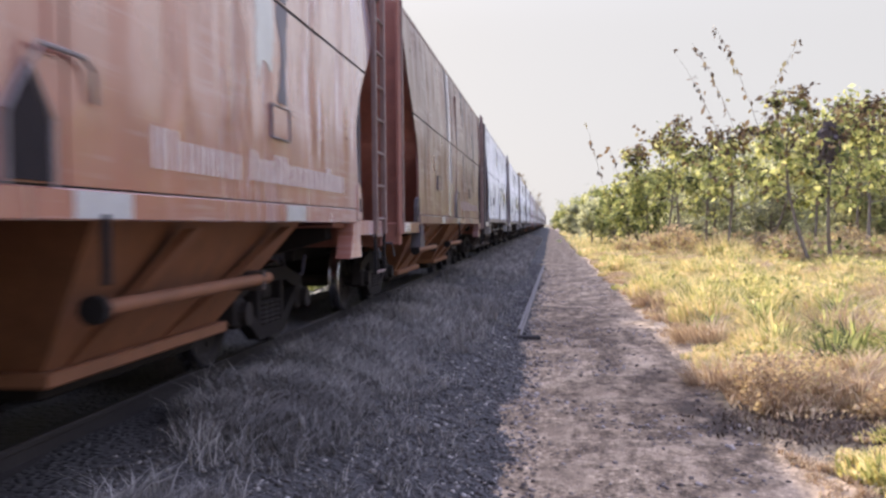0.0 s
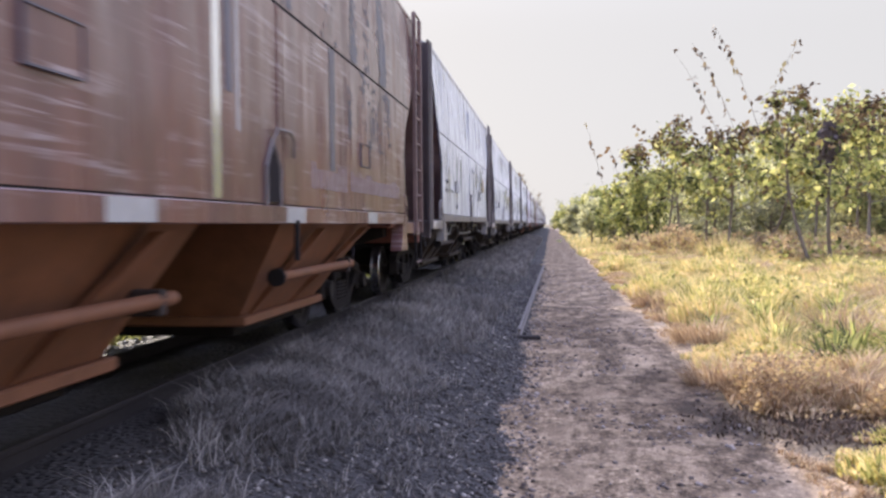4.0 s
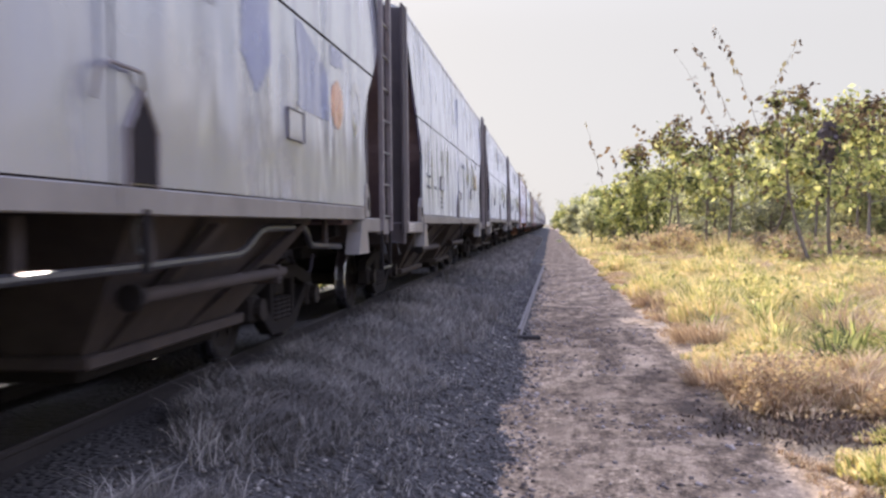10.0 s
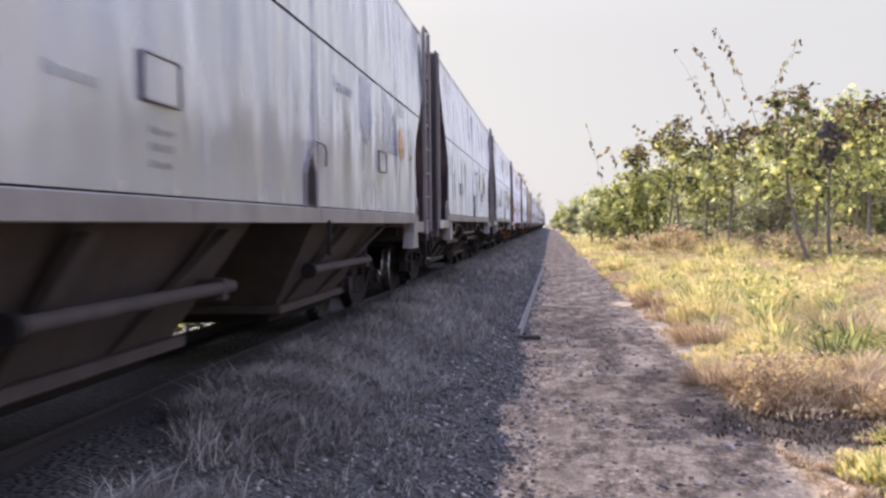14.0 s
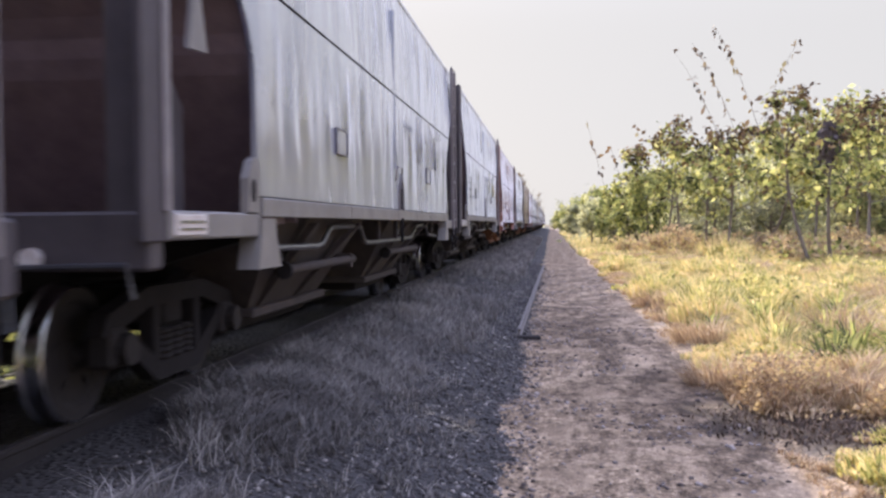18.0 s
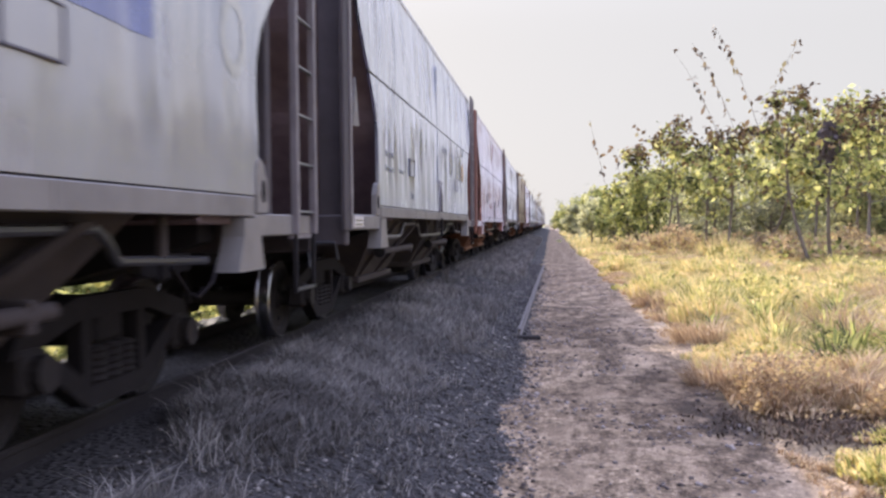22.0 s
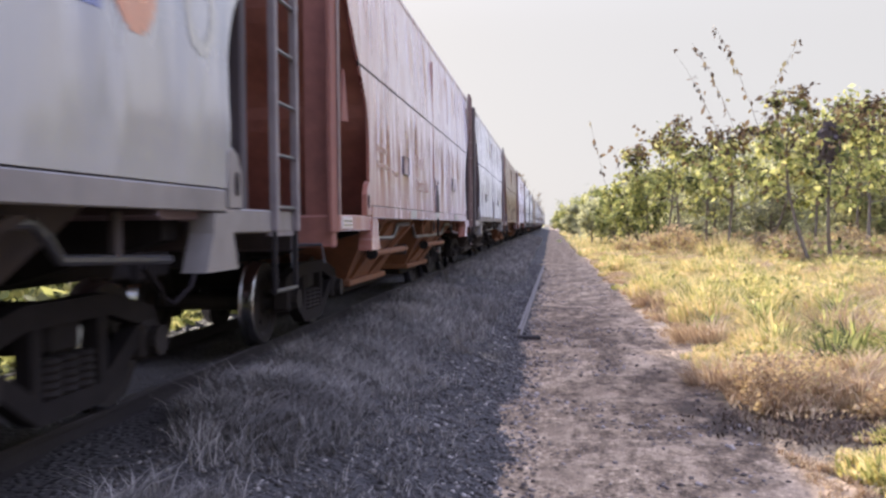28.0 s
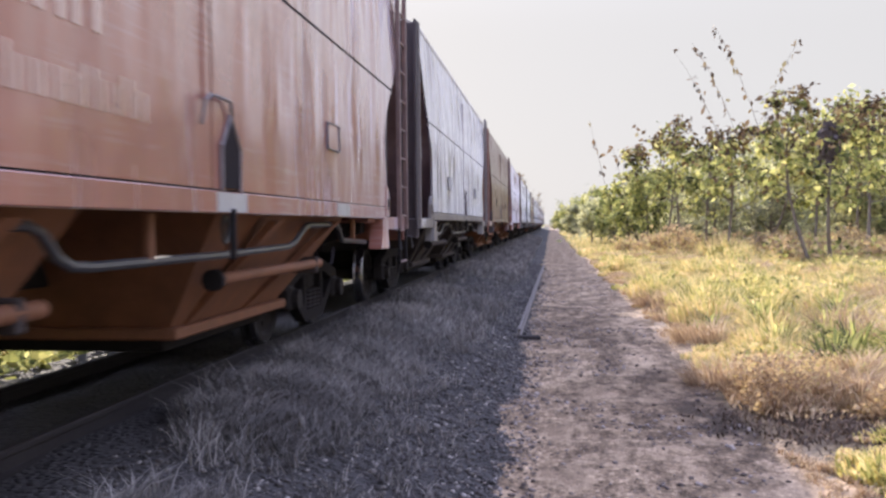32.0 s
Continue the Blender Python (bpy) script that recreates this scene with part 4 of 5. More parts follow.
# far woods along the horizon
g = np.random.default_rng(77)
n = 26000
ang = g.uniform(-0.75, 0.55, n)
ang = np.where(np.abs(ang) < 0.012, 0.03, ang)
dist = g.uniform(330, 520, n)
hill = 7 + 3.5 * np.array([noise.noise((a * 9, 0.3, 0)) for a in ang])
at = np.stack([np.sin(ang) * dist, np.cos(ang) * dist, np.abs(g.normal(0, 0.45, n)).clip(0, 1.2) * hill], 1)
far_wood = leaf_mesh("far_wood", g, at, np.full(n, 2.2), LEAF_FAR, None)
tagged(far_wood, "hazy line of far woods on the horizon", "woods", kind="stuff")

# the thicket that closes the far side of the track, rising away from it
n = 42000
y = -6 + 82 * g.random(n)
x = -6.3 - 4.4 * g.random(n) ** 0.8
hh = np.minimum(0.25 + 1.0 * (-6.3 - x), 5.0) + 0.5 * np.array([noise.noise((0.3, b * 0.35, 5)) for b in y])
at = np.stack([x, y, hh.clip(0.15) * g.random(n) ** 0.8 + 0.03], 1)
tagged(leaf_mesh("thicket", g, at, np.full(n, 0.30), LEAF, None, 0.2), "dense leafy thicket beyond the track", "thicket", kind="stuff")

# low scrub under the wood's edge
n = 24000
y = 36 + 170 * g.random(n) ** 1.5
x = 8.6 + 0.02 * (y - 36) + np.abs(g.normal(0, 4.5, n)) - 0.022 * np.maximum(0, y - 60)
x = np.maximum(x, 4.6 + 0 * x)
hh = 0.35 + 0.75 * np.clip(np.array([noise.noise((a * 0.35, b * 0.2, 4)) for a, b in zip(x, y)]) + 0.5, 0.1, 1.3)
at = np.stack([x, y, g.random(n) ** 1.3 * hh], 1)
green = g.random(n) < 0.22 + 0.5 * (x > 14)
tagged(leaf_mesh("scrub", g, at[green], 0.22 + 0.0022 * y[green], LEAF, None, 0.1), "low green scrub under the trees", "scrub", kind="stuff")
tagged(leaf_mesh("dry_scrub", g, at[~green], 0.20 + 0.0020 * y[~green], SCRUB_DRY, None, 0.0), "dry brown brushwood at the wood's edge", "scrub", kind="stuff")

# dry brushwood heaps at the meadow's far edge
for i, (x, y, h, s) in enumerate([(3.7, 47.0, 0.6, 0.7), (4.8, 44.5, 0.8, 0.8), (5.8, 44.0, 1.2, 0.9), (6.5, 46.5, 0.8, 0.8), (8.1, 45.0, 0.6, 0.8), (9.2, 41.5, 0.8, 0.8), (10.5, 44.5, 0.9, 0.9), (12.2, 41.0, 0.7, 0.9), (13.4, 44.0, 1.0, 1.0), (14.6, 41.0, 0.7, 1.0)]):
    tree(x, y, h, s, 560, 0.17, SCRUB_DRY, 360 + i, "low dry brown bush before the trees", 0.05, trunk_r=0.02, limbs=14, name="shrub", category="shrub")

# weeds on the far shoulder of the ballast
n = 20000
y = -2 + 52 * g.random(n) ** 1.3
x = -4.4 - 1.9 * g.random(n)
hh = 0.16 + 0.6 * np.clip(np.array([noise.noise((a * 1.1, b * 0.8, 8)) for a, b in zip(x, y)]) + 0.25, 0, 1)
at = np.stack([x, y, on(bed_z, x, y).clip(-0.02) + hh * g.random(n)], 1)
tagged(leaf_mesh("trackside_weeds", g, at, np.full(n, 0.15), LEAF, None, 0.0), "yellow-green weeds on the far ballast shoulder", "weeds", kind="stuff")


# ---- the old rail lying beside the path ----
def old_rail():
    root = new("loose_rail")
    tagged(root, "old pale rail lying on blocks along the path's edge", "rail")
    bm = slab(B(), [(-0.04, 0), (0.04, 0), (0.04, 0.010), (0.010, 0.02), (0.010, 0.06), (0.022, 0.066), (0.022, 0.085), (-0.022, 0.085), (-0.022, 0.066), (-0.010, 0.06), (-0.010, 0.02), (-0.04, 0.010)], "y", 0, 20.5)
    ob = part("bar", bm, POLE, root)
    ob.location = (0, 0, 0.03)
    for yy in (0.3, 10.0, 19.8):
        part("block", box(B(), -0.09, 0.09, yy - 0.06, yy + 0.06, -0.03, 0.033, 0.006), TIMBER, root)
    root.matrix_world = pose(-0.45, 13.0, 0.02, 0, 0, -0.5)


old_rail()
ob = mesh_object("timber_offcut", box(B(), -0.15, 0.15, -0.07, 0.07, 0.0, 0.05, 0.012), TIMBER)
ob.matrix_world = pose(-0.30, 12.85, 0.015, 0, 0, 9)
tagged(ob, "dark offcut of an old sleeper lying at the path's edge", "timber")


# ---- the train ----
PITCH_LEN = 14.273  # from coupling to coupling
FLARE = [(1.10, 5.16), (2.10, 5.16), (2.30, 5.25), (2.46, 5.40), (2.74, 5.72), (3.00, 5.98), (3.40, 6.22), (3.85, 6.35)]


def body_end(z):
    """Half the length of the body's side at a height."""
    for (a, p), (b, q) in zip(FLARE, FLARE[1:]):
        if z <= b:
            return p + (q - p) * max(0, (z - a)) / (b - a)
    return FLARE[-1][1]


def body_half(z):
    """Half the width of the body at a height: upright up to the seam, then rounding inward."""
    return 1.40 if z < 2.6 else 1.40 - 0.05 * ((z - 2.6) / 1.25) ** 2


RIDGES = {}


def ridges(seed):
    """Upright dents pressed out between the stiffeners of a sheet: place, width, depth, and where each runs out."""
    if seed not in RIDGES:
        r = random.Random(900 + seed)
        y, rows = -6.4, []
        while y < 6.4:
            y += r.uniform(0.12, 0.40)
            w = r.uniform(0.035, 0.13)
            rows.append((y, w, r.choice((-1, 1, 1)) * w * r.uniform(0.06, 0.15), r.uniform(0.02, 0.55), r.uniform(0.65, 1.1)))
        RIDGES[seed] = rows
    return RIDGES[seed]


def ease(u):
    u = max(0.0, min(1.0, u))
    return u * u * (3 - 2 * u)


def sheet_buckle(y, z, v, seed):
    """How far a sheet bulges; v runs from its lower edge to its upper one."""
    wave = 0.012 * noise.noise((y * 2.1 + seed, z * 0.5, seed)) + 0.005 * math.cos(y * 2 * math.pi / 0.52) * noise.noise((y * 0.9, z, seed + 3))
    for c, w, a, low, high in ridges(seed):
        if abs(y - c) < 3 * w:
            full = ease((v - low) / 0.30) * ease((high - v) / 0.25)
            ww = w * (0.35 + 0.65 * full)
            wave += a * full * math.exp(-((y - c) / ww) ** 2)
    return wave * min(1, 0.15 + 4 * v) * min(1, 0.15 + 4 * (1 - v))


def sheet_x(y, z):
    """The face of the sheets on the camera's side."""
    if z > 2.6:
        return body_half(z) + 0.12 + sheet_buckle(y, z, (z - 2.61) / 1.24, 9 if y > 0 else 7)
    return 1.52 + sheet_buckle(y, z, (z - 1.303) / 1.283, 7 if y > 0 else 5)


def side_sheet(s, half, z0, z1, seed):
    """One of the four sheets on a side; half -1 towards the leading end of that side, +1 towards the other."""
    def fn(u, v):
        z = z0 + (z1 - z0) * v
        e = body_end(z)
        y = half * (0.012 + (e - 0.012) * u)
        buckle = sheet_buckle(y, z, v, seed)
        return (s * (body_half(z) + buckle), s * y, z)
    return sheet(B(), fn, 150, 14, lambda u, v: (-0.03 * s, 0, 0))


def wheel_profile():
    return [(-0.070, 0.02), (-0.070, 0.09), (-0.045, 0.12), (-0.040, 0.30), (-0.068, 0.335), (-0.070, 0.405), (-0.062, 0.418), (0.035, 0.424), (0.045, 0.447), (0.062, 0.447), (0.068, 0.43), (0.065, 0.335), (0.02, 0.30), (0.0, 0.13), (0.065, 0.10), (0.065, 0.02)]


def build_bogie(wagon, yc):
    bm = box(B(), -0.80, 0.80, -0.16, 0.16, 0.46, 0.72, 0.03)
    bogie = part("bogie", bm, GRIME, wagon, "grimy cast steel bogie")
    bogie.location = (0, yc, 0)
    for s in (1, -1):
        x = s * 0.78
        w = 0.055
        bm = slab(B(), [(-1.05, 0.50), (-0.98, 0.62), (-0.45, 0.74), (0.45, 0.74), (0.98, 0.62), (1.05, 0.50), (0.90, 0.50), (0.42, 0.62), (-0.42, 0.62), (-0.90, 0.50)], "x", x - w, x + w)
        slab(bm, [(-0.95, 0.52), (-0.75, 0.52), (-0.28, 0.26), (0.28, 0.26), (0.75, 0.52), (0.95, 0.52), (0.34, 0.15), (-0.34, 0.15)], "x", x - w, x + w)
        for c in (-0.33, 0.33):
            box(bm, x - w, x + w, c - 0.05, c + 0.05, 0.2, 0.66, 0.012)
        part("side_frame", bm, GRIME, bogie)
        for c in (-0.17, 0.0, 0.17):
            bm = lathe(B(), [(0.02 * i - 0.10, 0.062 + 0.018 * (i % 2)) for i in range(11)], 10)
            sp = part("spring", bm, WHEEL, bogie)
            sp.location, sp.rotation_euler = (x, c, 0.36), (0, math.pi / 2, 0)
        for c in (-0.88, 0.88):
            bm = box(B(), x - 0.09, x + 0.09, c - 0.12, c + 0.12, 0.31, 0.54, 0.03)
            tube(bm, [(x + s * 0.05, c, 0.42), (x + s * 0.15, c, 0.42)], 0.095, 12)
            part("axle_box", bm, WHEEL, bogie)
    for c in (-0.88, 0.88):
        bm = tube(B(), [(-0.86, 0, 0), (0.86, 0, 0)], 0.075, 12)
        ws = part("wheelset", bm, WHEEL, wagon, "steel wheelset", True)
        ws.location = (0, yc + c, 0.39)
        for s in (1, -1):
            bm = lathe(B(), [(-s * a, 0.925 * r) for a, r in wheel_profile()], 36)
            for j in range(5):
                a = j * 2 * math.pi / 5
                tube(bm, [(s * 0.052, 0.20 * math.cos(a), 0.20 * math.sin(a)), (s * 0.060, 0.20 * math.cos(a), 0.20 * math.sin(a))], 0.025, 6)
            wh = part("wheel", bm, WHEEL, ws)
            wh.location = (s * 0.53, 0, 0)
            bm = lathe(B(), [(s * a, 0.925 * r) for a, r in ((0.071, 0.405), (0.062, 0.4205), (-0.035, 0.4265), (-0.045, 0.4495), (-0.060, 0.4500))], 36, False)
            part("tread", bm, BRIGHT, ws, "wheel tread polished by the rail", True).location = (s * 0.53, 0, 0)


def build_wagon():
    """A covered hopper wagon: leading end towards -y; the camera's side is +x. The far side is the same, turned about."""
    wagon = new("hopper_wagon")
    # body sheets, sills, ports and fittings for each side
    for s in (1, -1):
        for half in (-1, 1):
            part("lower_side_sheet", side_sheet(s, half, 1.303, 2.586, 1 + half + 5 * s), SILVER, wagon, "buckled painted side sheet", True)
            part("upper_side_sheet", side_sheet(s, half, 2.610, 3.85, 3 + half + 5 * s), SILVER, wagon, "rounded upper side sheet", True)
        part("seam_strip", box(B(), min(s * 1.385, s * 1.398), max(s * 1.385, s * 1.398), -5.6, 5.6, 2.585, 2.612), BLACK, wagon, "dark horizontal seam")
        part("side_sill", box(B(), min(s * 1.36, s * 1.412), max(s * 1.36, s * 1.412), -5.06, 5.06, 1.175, 1.292, 0.006), SILVER, wagon)
        part("sill_seam", box(B(), min(s * 1.37, s * 1.396), max(s * 1.37, s * 1.396), -5.06, 5.06, 1.289, 1.305), BLACK, wagon, "dark joint above the side sill")
        # joint between the half sheets
        part("sheet_joint", box(B(), min(s * 1.39, s * 1.409), max(s * 1.39, s * 1.409), s * -0.10 - 0.02, s * -0.10 + 0.02, 1.75, 2.59, 0.004), SILVER, wagon)
        part("sheet_joint", box(B(), min(s * 1.355, s * 1.404), max(s * 1.355, s * 1.404), s * -0.10 - 0.012, s * -0.10 + 0.012, 2.63, 3.55, 0.004), SILVER, wagon)
        # pentagonal port with a hood, and the rod that hangs below it
        yc = s * 0.26
        # the shade inside the opening is drawn as a black plate
        part("port", slab(B(), [(yc - 0.13, 1.31), (yc + 0.13, 1.31), (yc + 0.13, 1.52), (yc, 1.68), (yc - 0.13, 1.52)], "x", s * 1.30, s * 1.416), BLACK, wagon, "dark pentagonal opening")
        bm = B()
        for a, b in (((yc - 0.15, 1.29), (yc - 0.15, 1.53)), ((yc - 0.15, 1.53), (yc, 1.71)), ((yc, 1.71), (yc + 0.15, 1.53)), ((yc + 0.15, 1.53), (yc + 0.15, 1.29))):
            tube(bm, [(s * 1.412, *a), (s * 1.412, *b)], 0.012, 6)
        part("port_rim", bm, LADDER, wagon)
        bm = tube(B(), [(s * 1.42, yc - s * 0.45, 1.62), (s * 1.43, yc - s * 0.42, 1.74), (s * 1.43, yc - s * 0.34, 1.78), (s * 1.43, yc - s * 0.05, 1.78), (s * 1.42, yc, 1.71)], 0.010, 6)
        part("grab_bar", bm, LADDER, wagon)
        part("port_rod", box(B(), min(s * 1.400, s * 1.432), max(s * 1.400, s * 1.432), yc - 0.016, yc + 0.016, 0.92, 1.20, 0.004), GRIME, wagon, "grimy rod hanging below the port")
        # card frames
        for yf in (-2.85, 2.72):
            y0, y1 = s * (yf - 0.02) - 0.20, s * (yf - 0.02) + 0.20
            part("card_plate", box(B(), min(s * 1.395, s * 1.415), max(s * 1.395, s * 1.412), y0, y1, 1.715, 1.915), SILVER, wagon)
            bm = B()
            for a in ((y0, y1, 1.707, 1.716), (y0, y1, 1.914, 1.922), (y0 - 0.004, y0 + 0.005, 1.707, 1.922), (y1 - 0.005, y1 + 0.004, 1.707, 1.922)):
                box(bm, min(s * 1.40, s * 1.420), max(s * 1.40, s * 1.420), *a)
            part("card_frame", bm, SCRAPED, wagon)
        # handrail pipe along the underframe
        zs = [(-4.6, 0.97), (-3.20, 0.955), (-3.02, 0.975), (-2.78, 1.085), (-2.66, 1.11), (-1.54, 1.115), (-1.44, 1.085), (-1.33, 0.99), (-1.22, 0.95), (-1.05, 0.94), (0.5, 0.94), (1.86, 0.955), (2.02, 0.985), (2.30, 1.09), (2.42, 1.108), (3.38, 1.112), (3.48, 1.06), (3.58, 0.97), (4.62, 0.935)]
        part("pipe_rail", tube(B(), [(s * 1.27, s * y, z) for y, z in zs], 0.024, 8), PIPE, wagon, "bent steel pipe under the sill", True)
        for yh in (-0.50, 0.62, -4.45, 4.05):
            part("hanger", box(B(), min(s * 1.25, s * 1.29), max(s * 1.25, s * 1.29), s * yh - 0.026, s * yh + 0.026, 0.93, 1.17, 0.006), PIPE, wagon)
        loop = [(s * 1.34, s * (0.35 + 0.045 * math.cos(a)), 1.085 + 0.075 * math.sin(a)) for a in np.linspace(0, 6.283, 13)]
        part("release_handle", tube(B(), loop, 0.011, 6), PIPE, wagon, "oval release handle under the sill", True)
        # end platforms: sill, jacking pad, lug, post or ladder
        for e in (-1, 1):
            ys = s * e
            a, b = sorted((ys * 5.07, ys * 6.46))
            part("platform_sill", box(B(), min(s * 1.35, s * 1.405), max(s * 1.35, s * 1.405), a, b, 1.055, 1.195, 0.01), SILVER, wagon)
            part("jacking_pad", slab(B(), [(ys * 4.84, 1.165), (ys * 5.12, 1.165), (ys * 5.13, 1.06), (ys * 5.20, 0.86), (ys * 4.72, 0.86), (ys * 4.83, 1.06)], "x", s * 1.29, s * 1.425), SILVER, wagon, "tapered jacking bracket under the sill")
            lug = [(5.11, 1.20), (5.11, 1.50), (5.17, 1.53), (5.25, 1.50), (5.32, 1.40), (5.33, 1.20)]
            part("lifting_lug", slab(B(), [(ys * p, q) for p, q in lug], "x", s * 1.36, s * 1.41), SILVER, wagon, "rounded lifting lug")
            # the shade in the hole is drawn as a black disc
            part("lug_hole", slab(B(), [(ys * (5.235 + 0.035 * math.cos(t)), 1.33 + 0.07 * math.sin(t)) for t in np.linspace(0, 6.283, 11)[:-1]], "x", s * 1.355, s * 1.416), BLACK, wagon)
            if e > 0:
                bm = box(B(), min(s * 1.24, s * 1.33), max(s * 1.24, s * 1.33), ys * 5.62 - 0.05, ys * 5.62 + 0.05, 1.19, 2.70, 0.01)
                part("brace_post", bm, DIM_SILVER, wagon)
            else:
                part("stub_post", slab(B(), [(ys * 5.64, 1.18), (ys * 5.45, 1.18), (ys * 5.45, 1.80), (ys * 5.64, 1.97)], "x", s * 1.02, s * 1.07), DIM_SILVER, wagon)
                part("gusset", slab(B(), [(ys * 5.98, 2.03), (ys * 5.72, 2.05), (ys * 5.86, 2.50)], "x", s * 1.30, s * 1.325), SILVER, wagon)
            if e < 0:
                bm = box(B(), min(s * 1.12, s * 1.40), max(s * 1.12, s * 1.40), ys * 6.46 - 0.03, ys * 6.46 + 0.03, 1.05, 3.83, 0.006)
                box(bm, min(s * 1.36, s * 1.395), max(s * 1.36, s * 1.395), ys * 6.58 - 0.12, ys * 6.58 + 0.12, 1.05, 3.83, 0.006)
                part("corner_post", bm, DIM_SILVER, wagon, "upright corner post of the end platform, darkened for its shade")
                # the post's brighter outer edge is a strip in a lighter colour
                part("post_edge", box(B(), min(s * 1.395, s * 1.41), max(s * 1.395, s * 1.41), ys * 6.46 - 0.04, ys * 6.46 + 0.04, 1.19, 3.83, 0.004), LADDER, wagon)
                bm = box(B(), min(s * 1.40, s * 1.416), max(s * 1.40, s * 1.416), ys * 6.20 - 0.20, ys * 6.20 + 0.20, 1.075, 1.18, 0.004)
                plate = part("data_plate", bm, WHITE, wagon, "small pale plate on the sill")
                for q in (1.10, 1.135):
                    part("mark", box(B(), min(s * 1.416, s * 1.419), max(s * 1.416, s * 1.419), ys * 6.20 - 0.16, ys * 6.20 + 0.16, q, q + 0.014), GREYMARK, plate)
            else:
                ladder = part("ladder", box(B(), min(s * 1.37, s * 1.41), max(s * 1.37, s * 1.41), ys * 6.16 - 0.28, ys * 6.16 + 0.28, 1.03, 1.06), LADDER, wagon, "steel ladder at the end of the side")
                for yy in (5.92, 6.40):
                    part("stile", box(B(), min(s * 1.395, s * 1.445), max(s * 1.395, s * 1.445), ys * yy - 0.03, ys * yy + 0.03, 1.06, 3.88, 0.006), LADDER, ladder)
                    part("step_hanger", box(B(), min(s * 1.40, s * 1.43), max(s * 1.40, s * 1.43), ys * yy - 0.02, ys * yy + 0.02, 0.66, 1.06, 0.004), GRIME, ladder)
                for q in range(10):
                    z = 0.68 if q == 0 else 1.215 + 0.335 * (q - 1)
                    part("rung", tube(B(), [(s * 1.42, ys * 5.92, z), (s * 1.42, ys * 6.40, z)], 0.014, 6), PIPE, ladder)
        # reflecting patches on the sill
        for yp in (-2.27, 0.27, 3.05):
            part("sill_patch", box(B(), min(s * 1.411, s * 1.4145), max(s * 1.411, s * 1.4145), s * yp - 0.24, s * yp + 0.24, 1.182, 1.286), CREAM, wagon)
    # ends
    for e in (-1, 1):
        def end_fn(u, v):
            z = 1.14 + 2.70 * v
            inset = 0.05 + 0.9 * max(0.0, 2.1 - z)  # the slope sheet runs in under the body
            return ((2 * u - 1) * (body_half(z) - 0.012), e * (body_end(z) - inset), z)
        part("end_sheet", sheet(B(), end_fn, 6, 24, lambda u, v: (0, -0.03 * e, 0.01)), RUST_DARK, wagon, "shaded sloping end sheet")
        a, b = sorted((e * 6.46, e * 6.62))
        part("end_sill", box(B(), -1.38, 1.38, a, b, 0.92, 1.19, 0.015), DIM_SILVER, wagon)
        a, b = sorted((e * 4.35, e * 6.46))
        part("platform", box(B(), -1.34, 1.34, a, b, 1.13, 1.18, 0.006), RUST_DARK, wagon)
        a, b = sorted((e * 6.6, e * 7.02))
        bm = box(B(), -0.10, 0.10, a, b, 0.70, 0.92, 0.02)
        a, b = sorted((e * 6.92, e * 7.15))
        box(bm, -0.16, 0.14, a, b, 0.66, 0.98, 0.04)
        part("coupler", bm, GRIME, wagon, "knuckle coupler")
        part("brake_hose", tube(B(), [(0.35, e * 6.62, 0.80), (0.38, e * 6.85, 0.62), (0.32, e * 7.05, 0.50), (0.25, e * 7.12, 0.56)], 0.022, 7), BLACK, wagon, "", True)
        part("end_light", tube(B(), [(0.95, e * 6.615, 0.98), (0.95, e * 6.66, 0.98)], 0.05, 10), WHITE, wagon, "small pale disc on the end sill")
        part("bolster", slab(B(), [(-1.22, 1.14), (-1.22, 1.03), (-0.5, 0.80), (0.5, 0.80), (1.22, 1.03), (1.22, 1.14)], "y", e * 4.76 - 0.11, e * 4.76 + 0.11), GRIME, wagon)
        part("cut_lever", tube(B(), [(1.32, e * 6.66, 0.80), (1.30, e * 6.68, 0.95), (0.2, e * 6.70, 0.93)], 0.014, 6), PIPE, wagon)
    # hoppers
    for b0, b1, t0, t1 in ((-3.50, -1.33, -4.25, -0.98), (0.88, 3.15, 0.50, 4.00)):
        bm = B()
        vt = [bm.verts.new((x, y, 1.29)) for x, y in ((-1.28, t0), (1.28, t0), (1.28, t1), (-1.28, t1))]
        vb = [bm.verts.new((x, y, 0.47)) for x, y in ((-0.90, b0), (0.90, b0), (0.90, b1), (-0.90, b1))]
        bm.faces.new(vt)
        bm.faces.new(vb[::-1])
        for i in range(4):
            bm.faces.new((vt[i], vb[i], vb[(i + 1) % 4], vt[(i + 1) % 4]))
        bmesh.ops.recalc_face_normals(bm, faces=bm.faces[:])
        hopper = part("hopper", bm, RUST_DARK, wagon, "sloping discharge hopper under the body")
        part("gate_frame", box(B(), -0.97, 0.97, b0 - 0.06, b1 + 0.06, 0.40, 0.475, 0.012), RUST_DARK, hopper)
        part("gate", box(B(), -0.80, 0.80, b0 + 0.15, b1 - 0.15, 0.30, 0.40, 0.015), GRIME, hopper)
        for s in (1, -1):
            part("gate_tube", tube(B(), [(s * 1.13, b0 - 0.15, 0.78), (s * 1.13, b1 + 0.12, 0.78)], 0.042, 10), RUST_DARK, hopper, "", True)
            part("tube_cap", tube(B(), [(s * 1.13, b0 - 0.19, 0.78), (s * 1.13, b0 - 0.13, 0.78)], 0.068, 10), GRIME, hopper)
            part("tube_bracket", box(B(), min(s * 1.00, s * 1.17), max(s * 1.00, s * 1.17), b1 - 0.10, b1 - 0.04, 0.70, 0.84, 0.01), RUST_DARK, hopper)
